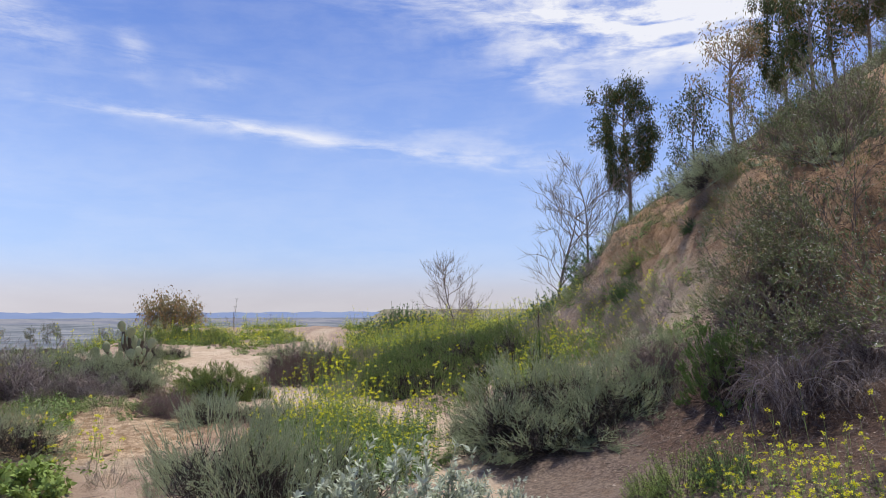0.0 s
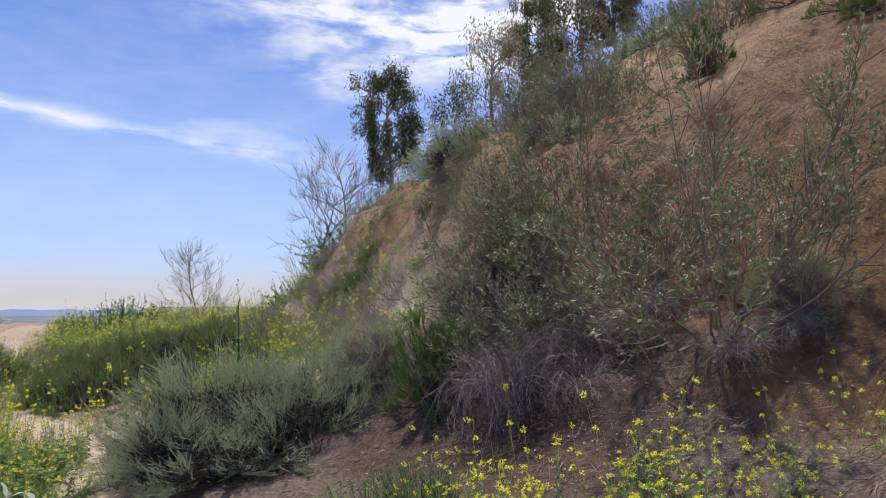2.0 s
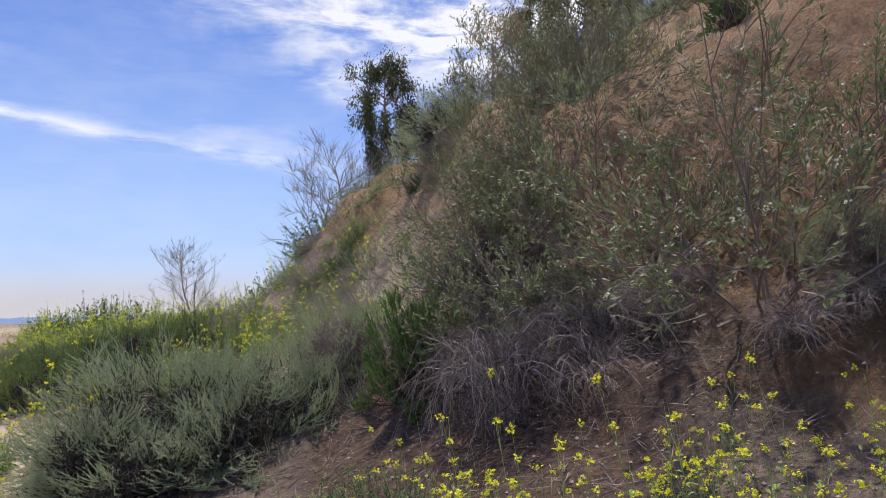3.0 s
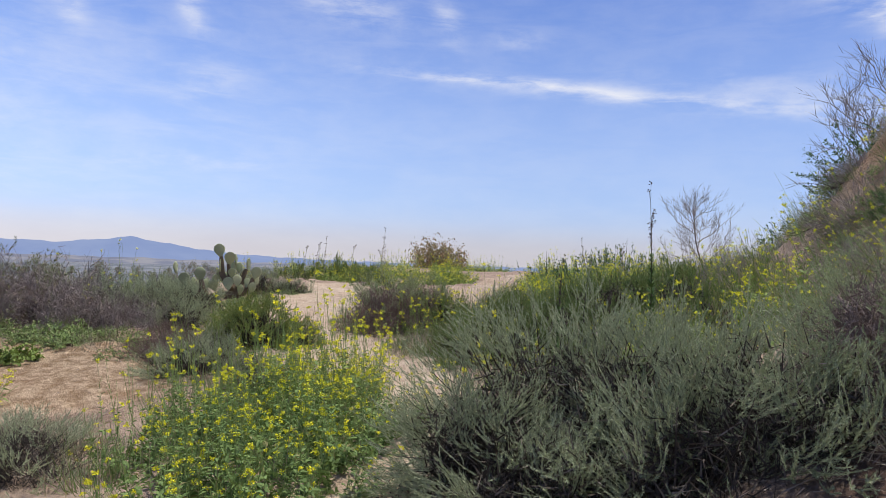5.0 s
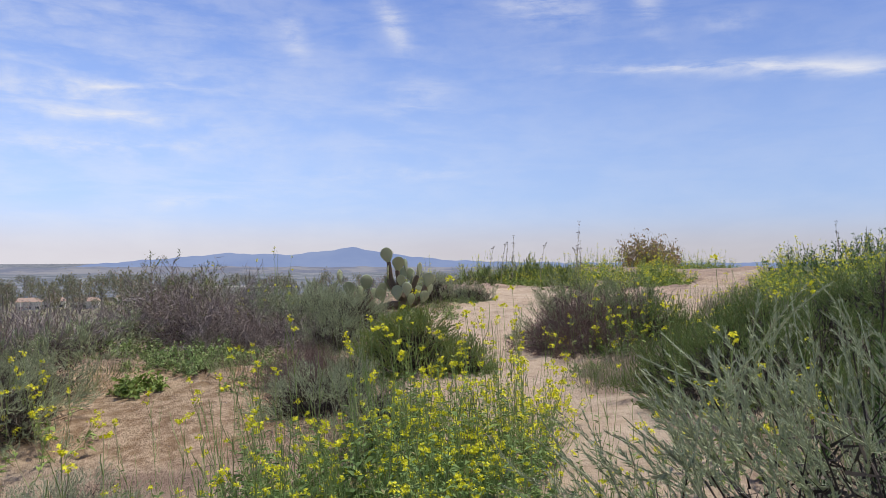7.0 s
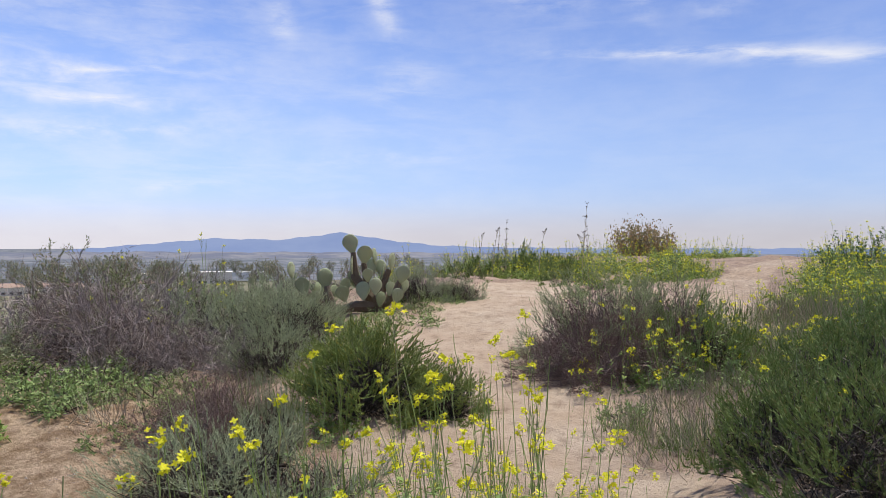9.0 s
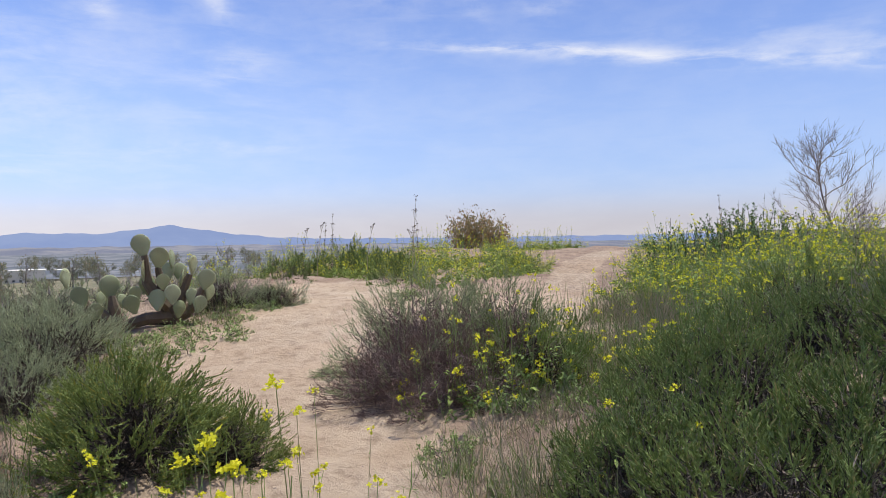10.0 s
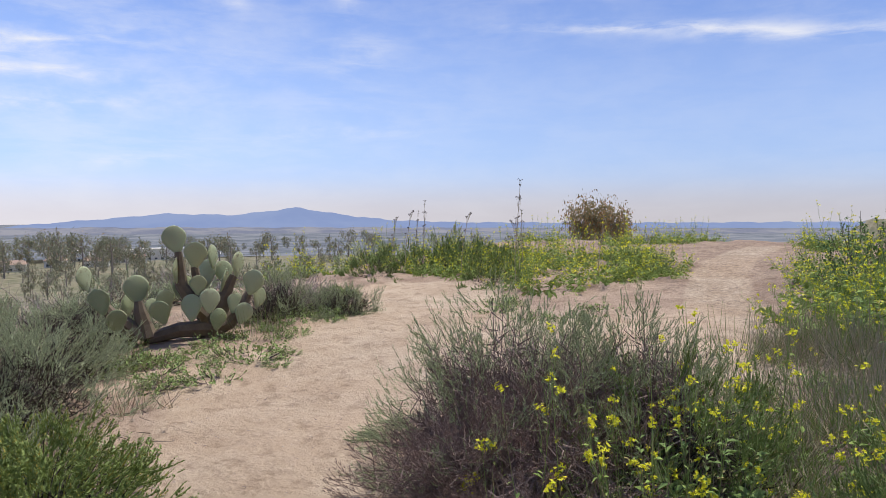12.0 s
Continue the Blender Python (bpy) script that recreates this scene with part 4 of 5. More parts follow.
kind("far_sage", [sagebrush(16, 0.9, 0.60, 170, 7, SAGE, "grey-green sagebrush on the brushy hillside", leaf=0.065, thick=0.018, shoots=1), sagebrush(17, 0.9, 0.55, 150, 7, SAGE, "pale grey-green sagebrush on dry ground", leaf=0.065, thick=0.018, shoots=1, lobes=((0, 0, 0.9), (-0.4, 0.3, 0.7)))])
kind("big_sage", [sagebrush(13, 0.92, 0.86, 1500, 78, SAGE, "large dense grey-green sagebrush with dark hollow beside the trail", leaf=0.018, thick=0.0034, shoots=1, plume=0.28, holes=0.17, upright=0.48, stray=0.26, bushy=0.95, under=-0.12, core=0.8, caves=((-0.22, -0.60, 0.70, 0.30), (-0.25, -0.25, 0.74, 0.26), (0.42, -0.75, 0.36, 0.24), (-0.75, -0.60, 0.30, 0.20)), lobes=((-0.42, 0.22, 1.0), (0.30, 0.25, 0.9), (0.72, -0.1, 0.74), (-0.75, -0.1, 0.66), (0.2, -0.35, 0.66), (-0.35, -0.42, 0.58)))])
kind("green_sage", [sagebrush(14, 0.9, 0.72, 680, 22, SAGE_GREEN, "fine feathery bright green shrub", leaf=0.030, thick=0.0085, upright=0.85, plume=0.28, holes=0.05), sagebrush(15, 0.9, 0.76, 600, 22, SAGE_GREEN, "fine feathery green shrub on the slope", leaf=0.030, thick=0.0085, upright=0.85, plume=0.28, holes=0.05, lobes=((0, 0, 0.9), (0.5, 0.1, 0.7)))])
kind("green_dome", [sagebrush(64, 0.8, 0.95, 620, 22, MID_GREEN, "rounded green shrub beside the dead brush", leaf=0.034, thick=0.017, upright=0.5, plume=0.26, holes=0.12, bushy=1.1)])
kind("dark_dome", [sagebrush(65, 0.8, 0.95, 700, 20, DARK_GREEN, "round dark green bush on the bare bank", leaf=0.05, thick=0.013, upright=0.45, plume=0.28, holes=0.03, bushy=0.8)])
kind("olive_dome", [sagebrush(20, 0.8, 0.80, 1000, 44, OLIVE_GREEN, "dense olive-green leafy shrub with yellowish tips", leaf=0.019, thick=0.010, upright=0.5, plume=0.33, holes=0.0, bushy=1.05)])
kind("far_green", [sagebrush(18, 0.9, 0.6, 200, 8, SAGE_GREEN, "fine feathery green shrub far up the slope", leaf=0.075, thick=0.018, upright=1.0, shoots=1)])
kind("mustard", [mustard(21, 0.42, 0.86, 30, 26, 0.17, "flowering yellow wild mustard with green stalks", 0.0075, MID_GREEN, leaf=1.25), mustard(22, 0.46, 0.95, 28, 26, 0.17, "tall yellow-flowered wild mustard", 0.0075, MID_GREEN, leaf=1.25), mustard(23, 0.40, 0.78, 28, 28, 0.20, "yellow wild mustard in full bloom", 0.0080, MID_GREEN, leaf=1.25)])
kind("far_mustard", [mustard(26, 0.60, 0.66, 28, 14, 0.5, "green wild mustard with many yellow heads", 0.0095, GREEN, 5, 4, 1.5), mustard(27, 0.62, 0.74, 28, 16, 0.4, "tall green wild mustard with yellow heads", 0.0095, GREEN, 5, 4, 1.5), mustard(28, 0.60, 0.58, 28, 16, 0.28, "green wild mustard with few flowers", 0.0095, GREEN, 5, 4, 1.5)])
kind("tall_mustard", [mustard(29, 0.42, 1.1, 16, 9, 0.7, "tall thin wild mustard with yellow heads beside the trail", 0.0088, side=2, head=0.011), mustard(30, 0.38, 1.0, 14, 9, 0.6, "tall wild mustard stalks with yellow heads", 0.0088, side=2, head=0.011)])
kind("sparse_mustard", [mustard(24, 0.42, 0.78, 9, 5, 0.42, "thin wild mustard with a few yellow heads", 0.009, side=2, head=0.0135), mustard(25, 0.38, 0.68, 8, 6, 0.42, "thin low wild mustard with yellow heads", 0.009, side=2, head=0.0135)])
kind("dead_mound", [dead_mound(38, 0.8, 0.62, 75, "low mound of arching grey-purple dead twigs"), dead_mound(39, 0.8, 0.55, 70, "heap of drooping dry grey twigs on the slope")])
kind("dead_brush", [twiggy("dead_brush", 31, 1.0, 0.66, 110, 7, 4, "tangled grey-purple dead brush without leaves", thick=0.008, wild=0.075), twiggy("dead_brush", 32, 1.0, 0.60, 100, 7, 4, "tangled dry grey twigs of a dead shrub", thick=0.008, wild=0.08)])
kind("rusty_brush", [sagebrush(33, 0.9, 0.70, 900, 40, RUSTY_LEAF, "dense dry purple-brown brush", leaf=0.018, thick=0.0032, plume=0.26, upright=0.45, holes=0.05, bushy=0.9, stray=0.45, stem_mat=RUSTY_TWIG)])
kind("hero_bush", [open_bush(34, 1.45, 1.95, 17, "tall open bush with bare brown stems and small olive leaves", leaf=0.044, m1=11, per=11, seeds=260)])
kind("thin_bush", [open_bush(35, 1.2, 1.35, 14, "twiggy bush with sparse olive leaves on the slope", leaf=0.044, m1=11, per=11), open_bush(36, 1.2, 1.15, 13, "thin olive-leaved bush on the brown slope", leaf=0.044, m1=11, per=11, seeds=160)])
kind("far_thin", [twiggy("tall_thin_bush", 36, 1.3, 1.4, 26, 7, 6, "twiggy olive bush high on the slope", TWIG_BROWN, OLIVE, 0.055, 3, 120, thick=0.012, rise=0.3, droop=0.4)])
kind("far_dead", [twiggy("dead_brush", 37, 1.0, 0.60, 50, 7, 6, "dry grey leafless brush", thick=0.011)])
kind("broad_herb", [leafy_shrub("leafy_weed", 49, 0.42, 0.28, 40, 3, 7, "bright green broad-leaved weed", GREEN, leaf=0.085, wide=0.5, category="weed")])
kind("leafy", [leafy_shrub("leafy_shrub", 41, 0.55, 0.75, 110, 9, 15, "dense dark green leafy shrub", DARK_GREEN, leaf=0.022), leafy_shrub("leafy_shrub", 42, 0.55, 0.65, 76, 9, 12, "rounded green shrub with small leaves", GREEN, leaf=0.022)])
kind("far_leafy", [leafy_shrub("leafy_shrub", 48, 0.55, 0.7, 34, 7, 8, "dark green leafy shrub on the ridge", DARK_GREEN, leaf=0.036)])
kind("pale_sage", [leafy_shrub("white_sage", 43, 0.5, 0.65, 46, 5, 16, "pale silvery white sage with broad leaves", PALE, leaf=0.060, wide=0.30, stem_mat=PALE)])
kind("herb", [leafy_shrub("low_herb", 44, 0.25, 0.14, 28, 3, 6, "low green herb on the sand", HERB, leaf=0.027, wide=0.45, category="herb"), leafy_shrub("low_herb", 45, 0.22, 0.10, 26, 3, 6, "flat green weed beside the trail", HERB, leaf=0.022, wide=0.4, category="herb")])
kind("grass", [grass(46, 0.3, 0.35, 120, "tuft of green grass on the slope", SAGE_GREEN), grass(47, 0.3, 0.3, 110, "tuft of dry straw-coloured grass", STRAW)])
kind("stalk", [stalk(61, 0.95, "tall dry flower stalk with seed heads"), stalk(62, 0.8, "thin dry stalk above the mustard", knobs=9)])
kind("spire", [spire(63, 1.75, "dark leafy upright weed with a thin seed stalk")])
kind("gum", [tree("gum_tree", 51, 6.0, 2.4, 30, 170, 110, "slender gum tree with dark olive leaves on the ridge", GUM, crown_low=0.30, leaf=0.11, puff=0.6), tree("gum_tree", 52, 6.0, 2.8, 16, 60, 46, "thin gum tree with open crown on the ridge", GUM, lean=0.3),
             tree("gum_tree", 53, 6.0, 3.0, 16, 60, 44, "tall gum tree with browned leaves on the ridge", GUM_DRY, lean=-0.3)])
kind("valley_tree", [tree("valley_tree", 56, 9.0, 6.0, 12, 44, 10, "grey-green tree in the valley below", GUM_HAZED, leaf=0.75, crown_low=0.12, thick=0.25), tree("valley_tree", 57, 9.0, 4.0, 12, 40, 10, "tall narrow grey-green tree in the valley below", GUM_HAZED, leaf=0.75, crown_low=0.1, thick=0.2)])
kind("dry_tree", [tree("brown_tree", 58, 9.0, 4.6, 20, 70, 60, "brownish half-dry tree beyond the trail", GUM_DRY, leaf=0.28, crown_low=0.12, thick=0.2)])
kind("bare_shrub", [tree("bare_tree", 59, 3.2, 2.9, 26, 0, 0, "wide leafless shrub with fine grey branches on the ridge", None, 9, lean=-0.7, crown_low=0.04, thick=0.045)])
kind("bare_tree", [tree("bare_tree", 54, 3.2, 3.4, 14, 0, 0, "leafless grey tree with fine branches on the ridge", None, 8, lean=0.5, crown_low=0.15, thick=0.05), tree("bare_tree", 55, 3.4, 3.0, 14, 0, 0, "dead bare tree on the slope", None, 8, lean=-0.3, crown_low=0.2, thick=0.045)])

# ---- where they grow ----
plant("big_sage", 1.48, 8.85, 1.07, 0, tall=1.04)
for x, y, size, tall in ((-1.75, 6.35, 0.95, 1.75), (-0.95, 6.35, 0.92, 1.8), (-1.35, 6.05, 0.8, 1.7), (0.28, 9.55, 0.45, 1.0), (4.45, 11.85, 0.8, 1.1), (-7.1, 13.6, 0.8, 1.3), (-6.2, 13.5, 0.75, 1.2), (-7.9, 14.0, 0.8, 1.3), (-5.3, 13.2, 0.55, 1.1), (-6.15, 17.1, 0.5, 1.2), (-6.55, 16.6, 0.6, 1.25), (-6.6, 14.2, 0.95, 1.1), (-5.75, 13.75, 0.85, 1.1), (-3.2, 11.35, 0.8, 0.9), (-3.5, 11.25, 0.7, 0.85), (-3.72, 11.9, 0.4, 1.8), (-5.4, 9.6, 0.85, 1.0), (-6.3, 10.1, 0.9, 1.0), (-3.2, 9.1, 0.55, 0.9), (-2.3, 10.85, 0.65, 1.15), (-2.6, 8.6, 0.8, 0.8),
                         (-7.6, 15.2, 0.9, 0.9), (-5.7, 13.5, 0.7, 0.9), (4.35, 11.75, 0.75, 1.0), (5.1, 14.2, 0.8, 1.0)):
    plant("sage", x, y, size, tall=tall)
for x, y, size in ((-3.8, 12.85, 0.78), (-4.35, 13.2, 0.6), (-3.3, 13.05, 0.45)):
    plant("olive_dome", x, y, size)
for x, y, size, tall in ((-3.05, 14.85, 0.78, 1.3), (-2.4, 15.1, 0.7, 1.35), (2.6, 9.15, 0.72, 1.05), (5.0, 5.85, 0.42, 1.2)):
    plant("near_sage", x, y, size, tall=tall)
for x, y, size in ((-0.28, 5.85, 1.2), (-0.65, 5.75, 1.1), (0.1, 6.1, 0.8), (0.55, 6.45, 0.55), (0.95, 6.3, 0.35)):
    plant("pale_sage", x, y, size)
for x, y, size, tall in ((-8.6, 13.5, 1.2, 1.0), (-7.6, 13.1, 0.9, 1.1), (-6.9, 12.9, 0.8, 1.1), (-5.9, 12.9, 0.6, 1.0), (0.15, 6.15, 0.36, 1.0), (-6.9, 17.1, 0.5, 1.2)):
    plant("dead_brush", x, y, size, tall=tall)
for x, y, size, tall in ((3.25, 6.85, 0.78, 1.2), (3.75, 6.6, 0.65, 0.8), (4.0, 7.0, 0.8, 0.9), (4.4, 6.9, 0.7, 0.9), (3.5, 7.7, 0.7, 1.0), (4.1, 7.8, 0.8, 0.9), (4.55, 5.9, 0.5, 0.55), (3.7, 7.3, 0.7, 1.0), (4.85, 5.7, 0.45, 0.5), (-7.3, 12.7, 0.9, 1.0), (-6.3, 12.75, 0.7, 0.9), (-8.4, 13.0, 1.0, 1.0), (4.15, 11.5, 0.3, 1.0)):
    plant("dead_mound", x, y, size, tall=tall)
plant("hero_bush", 4.55, 6.2, 1.05, 20)
for x, y, size in ((-4.25, 11.75, 0.55), (-4.5, 12.05, 0.5), (-2.95, 14.4, 0.62), (-2.55, 14.45, 0.68), (-2.8, 14.75, 0.75)):
    plant("rusty_brush", x, y, size)
for x, y, size in ((3.7, 8.6, 0.75), (3.95, 9.4, 0.65), (3.5, 8.15, 0.5), (4.6, 7.3, 0.95), (3.9, 7.6, 0.8), (4.7, 8.6, 0.9), (4.3, 8.3, 0.8), (5.2, 9.7, 0.9), (5.8, 10.6, 0.9), (4.9, 7.7, 0.9), (5.2, 11.6, 0.8), (6.6, 11.8, 0.9), (4.3, 9.4, 0.5), (3.75, 8.9, 0.42), (4.2, 8.8, 0.45)):
    plant("thin_bush", x, y, size)
for x, y, size in ((8.3, 8.5, 0.6), (8.6, 8.0, 0.65), (8.9, 8.5, 0.7), (8.2, 8.1, 0.5)):
    plant("far_green", x, y, size)
for x, y, size in ((2.95, 8.05, 0.5), (3.2, 7.9, 0.45)):
    plant("green_dome", x, y, size, tall=1.8)
for x, y, size in ((7.1, 9.55, 0.45),):
    plant("dark_dome", x, y, size, tall=1.5)
for x, y, size in ((6.6, 13.5, 1.2), (3.45, 13.3, 0.45), (3.25, 13.0, 0.4), (2.0, 6.4, 0.6), (2.35, 6.25, 0.5), (1.75, 6.5, 0.4)):
    plant("leafy", x, y, size)
for x, y, size in ((-2.2, 14.85, 0.7), (-0.85, 12.9, 0.75), (-0.95, 13.5, 0.7), (-1.0, 14.35, 0.7), (-0.4, 12.5, 0.8), (0.3, 11.95, 0.55), (-0.7, 14.05, 0.75), (-0.1, 13.5, 0.85), (0.6, 13.0, 0.65), (-0.1, 15.2, 0.85), (-1.0, 14.75, 0.6), (-0.65, 15.9, 0.65), (-0.3, 16.6, 0.75), (0.5, 14.6, 0.95), (1.3, 13.8, 0.9), (0.4, 16.2, 0.8), (1.6, 12.6, 0.65), (1.3, 15.5, 0.9)):
    plant("green_sage", x, y, size)
for x, y, size in ((-1.25, 9.7, 0.95), (-1.5, 10.1, 1.0), (-1.05, 9.35, 0.95), (-1.6, 9.6, 1.0), (-1.9, 10.3, 1.0), (-1.2, 10.15, 0.9), (-1.9, 9.5, 0.9), (-1.3, 10.55, 0.9), (-1.65, 10.7, 1.0), (-2.3, 9.9, 0.85), (-2.1, 10.75, 0.85), (-1.45, 9.2, 0.85), (-2.0, 9.0, 0.8), (-1.35, 10.85, 0.85), (-0.75, 9.05, 0.8), (-0.75, 10.0, 0.75), (-0.6, 9.5, 0.75), (-0.5, 9.05, 0.7), (-0.8, 8.6, 0.8), (-0.95, 8.8, 0.85), (-0.9, 9.5, 0.85), (-1.25, 8.85, 0.85), (-1.1, 9.9, 0.8), (-0.35, 8.35, 0.85), (-0.6, 8.0, 0.85), (-0.15, 8.7, 0.7), (-1.0, 8.2, 0.85), (-0.35, 9.75, 0.75), (-0.42, 10.15, 0.7), (-0.4, 9.35, 0.8), (-2.0, 14.65, 0.72), (-2.25, 14.35, 0.6), (-2.05, 15.1, 0.75), (-7.2, 13.8, 1.0), (-7.6, 13.2, 0.9)):
    plant("mustard", x, y, size)
for x, y, size in ((-2.3, 11.95, 0.8), (-2.15, 14.4, 0.9), (-2.5, 14.3, 0.85), (-2.1, 14.9, 0.95), (-1.0, 12.9, 0.8), (-4.6, 9.6, 1.05), (-4.3, 9.3, 1.0), (-4.95, 9.9, 1.05), (-4.75, 9.3, 0.9), (-5.3, 9.9, 1.0)):
    plant("sparse_mustard", x, y, size)
for x, y, size in ((1.3, 10.25, 0.82), (0.74, 10.1, 0.62), (0.5, 10.3, 0.5), (0.98, 10.6, 0.5)):
    plant("spire", x, y, size)

for x, y, size in ((-1.2, 10.5, 1.0), (-1.45, 10.9, 1.0), (-1.75, 10.5, 0.95), (-1.3, 10.2, 0.95), (-1.6, 11.2, 0.9), (-1.25, 10.75, 1.0), (-0.05, 10.95, 0.95), (0.1, 11.3, 0.9), (-1.55, 11.6, 0.75), (-2.0, 11.4, 0.75), (-1.85, 11.85, 0.7), (-2.3, 11.6, 0.7), (-1.7, 11.0, 0.8), (-1.95, 11.05, 0.75), (-1.5, 11.3, 0.75), (-1.75, 11.45, 0.7), (-1.35, 11.1, 0.75), (-2.1, 10.8, 0.75)):
    plant("tall_mustard", x, y, size)
for x, y, size in ((-4.85, 8.6, 1.0), (-4.5, 8.3, 0.9), (-5.6, 10.9, 0.6)):
    plant("broad_herb", x, y, size)

scatter = random.Random(3)
for k in range(26):
    plant("herb", -6.2 + scatter.gauss(0, 0.8), 11.95 + scatter.gauss(0, 0.22), scatter.uniform(0.7, 1.5))


def sow(what, count, x0, x1, y0, y1, low, high, keep, bare=None):
    """Strews plants over a stretch of land where keep() allows it, but for a bare spot."""
    left, tries = count, 0
    while left and tries < count * 30:
        tries += 1
        x, y = scatter.uniform(x0, x1), scatter.uniform(y0, y1)
        if keep(x, y):
            size, turn, tall = scatter.uniform(low, high), scatter.uniform(0, 360), scatter.uniform(0.85, 1.15)
            if bare is None or not bare(x, y):
                plant(what, x, y, size, turn, tall=tall)
            left -= 1


def clear(x, y, gap=0.25):
    return float(trail_cover(np.array(x), np.array(y))) < gap


def hill_at(x, y):
    return float(toe_distance(np.array(x), np.array(y)))


def off_trail(x, y):
    return float(min(off_line(np.array(x), np.array(y), TRAIL), off_line(np.array(x), np.array(y), FORK)))


def beyond_crest(x, y):
    """Over the brow of the trail."""
    return y > 19.15 + 0.25 * math.sin(x * 1.7) and off_line(np.array(x), np.array(y), FORK) > 0.8


sow("mustard", 5, -1.25, 0.6, 15.6, 18.2, 0.6, 0.85, lambda x, y: clear(x, y, 0.05))
sow("far_mustard", 84, -1.9, 3.2, 17.6, 25.0, 0.9, 1.2, lambda x, y: clear(x, y, 0.05) and -4.5 < hill_at(x, y) < 0.6 and off_line(np.array(x), np.array(y), FORK) > 0.5)
sow("far_mustard", 16, 1.2, 3.0, 11.2, 14.5, 0.7, 1.0, lambda x, y: hill_at(x, y) < 1.0)
sow("far_mustard", 54, -10.5, -4.2, 18.7, 22.5, 0.6, 0.85, beyond_crest)
sow("far_green", 14, -8.0, -4.5, 18.9, 21.5, 0.5, 0.7, beyond_crest)
sow("far_sage", 44, -15, -8.6, 7.5, 15.0, 0.7, 1.05, lambda x, y: True)
sow("far_sage", 60, -17, -8.0, 9.5, 25.0, 0.6, 0.95, lambda x, y: True)
sow("far_sage", 12, -9.0, -5.0, 8.0, 11.2, 0.6, 0.9, lambda x, y: clear(x, y, 0.2))
for x, y, size in ((-8.1, 12.6, 0.75), (-9.0, 13.4, 0.8)):
    plant("thin_bush", x, y, size, tall=0.85)
sow("far_dead", 14, -16, -8.5, 9.5, 18.0, 0.7, 1.1, lambda x, y: True)
sow("far_sage", 34, 3.5, 15, 9.0, 26.0, 0.6, 1.0, lambda x, y: hill_at(x, y) > 3.2)
sow("far_thin", 20, 4.5, 14, 8.5, 22.0, 0.5, 0.8, lambda x, y: hill_at(x, y) > 3.0, lambda x, y: y < 11.5)
sow("far_green", 34, 3, 15, 10, 28, 0.6, 1.0, lambda x, y: hill_at(x, y) > 3.4)
sow("far_leafy", 30, 1.5, 6, 17, 27, 0.6, 1.1, lambda x, y: 0.5 < hill_at(x, y) < 4.5)
sow("far_leafy", 34, 2.2, 6.5, 15.0, 21.0, 0.6, 1.1, lambda x, y: -0.5 < hill_at(x, y) < 3.6 and x < 0.36 * y - 1.6)
sow("far_leafy", 30, 2.0, 10.0, 20.5, 28.0, 0.6, 1.0, lambda x, y: -0.5 < hill_at(x, y) < 5.0)
sow("far_green", 24, 3.0, 11.0, 19.5, 27.0, 0.6, 1.0, lambda x, y: 0.5 < hill_at(x, y) < 6.0)
sow("far_mustard", 10, -2.6, -0.8, 17.0, 21.5, 0.7, 0.95, lambda x, y: off_line(np.array(x), np.array(y), FORK) > 0.55)
sow("far_sage", 16, 2.6, 7.5, 14.6, 20.0, 0.6, 0.9, lambda x, y: 0.5 < hill_at(x, y) < 4.5)
sow("thin_bush", 8, 4.6, 8.5, 11.8, 16.5, 0.35, 0.5, lambda x, y: hill_at(x, y) > 2.9)
sow("leafy", 8, 4.4, 8.0, 11.0, 16.0, 0.4, 0.6, lambda x, y: hill_at(x, y) > 2.9)
sow("grass", 70, 2.4, 4.6, 9.4, 15.5, 0.5, 1.0, lambda x, y: 0.5 < hill_at(x, y) < 2.6)
sow("far_dead", 14, 2.6, 4.2, 9.6, 15.5, 0.2, 0.36, lambda x, y: 0.7 < hill_at(x, y) < 2.4)
sow("sparse_mustard", 26, 2.2, 4.3, 9.8, 15.5, 0.4, 0.7, lambda x, y: 0.4 < hill_at(x, y) < 2.2)
sow("herb", 30, 2.4, 4.4, 9.2, 15.0, 0.6, 1.3, lambda x, y: 0.5 < hill_at(x, y) < 2.6)
sow("leafy", 5, 2.6, 4.0, 11.6, 14.8, 0.25, 0.4, lambda x, y: 1.0 < hill_at(x, y) < 2.2)
sow("herb", 40, -8, 2, 12, 18, 0.5, 1.1, lambda x, y: 0.08 < float(trail_cover(np.array(x), np.array(y))) < 0.6)
sow("herb", 44, -7.4, -4.6, 14.6, 18.4, 0.5, 1.0, lambda x, y: 0.7 < off_trail(x, y) < 1.7)
sow("grass", 90, -7, 5, 8, 18, 0.6, 1.2, lambda x, y: clear(x, y, 0.4) and hill_at(x, y) < 1.2)
sow("grass", 40, 3, 9, 5, 16, 0.6, 1.2, lambda x, y: 0.5 < hill_at(x, y))
sow("stalk", 9, -8.5, -4.5, 18.8, 20.5, 0.8, 1.2, beyond_crest)
sow("far_sage", 22, -1.5, 3.5, 15.5, 26, 0.5, 0.8, lambda x, y: clear(x, y, 0.05))
sow("far_dead", 8, 0.0, 3.5, 15.5, 24, 0.4, 0.7, lambda x, y: clear(x, y, 0.05))
sow("grass", 40, -1.5, 3.5, 14.5, 22, 1.0, 1.8, lambda x, y: clear(x, y, 0.05))
sow("far_dead", 10, 1.5, 4.5, 11, 16, 0.3, 0.5, lambda x, y: 0 < hill_at(x, y) < 1.6)
sow("grass", 60, 1.0, 4.5, 10.8, 17, 0.9, 1.5, lambda x, y: -0.5 < hill_at(x, y) < 1.6)
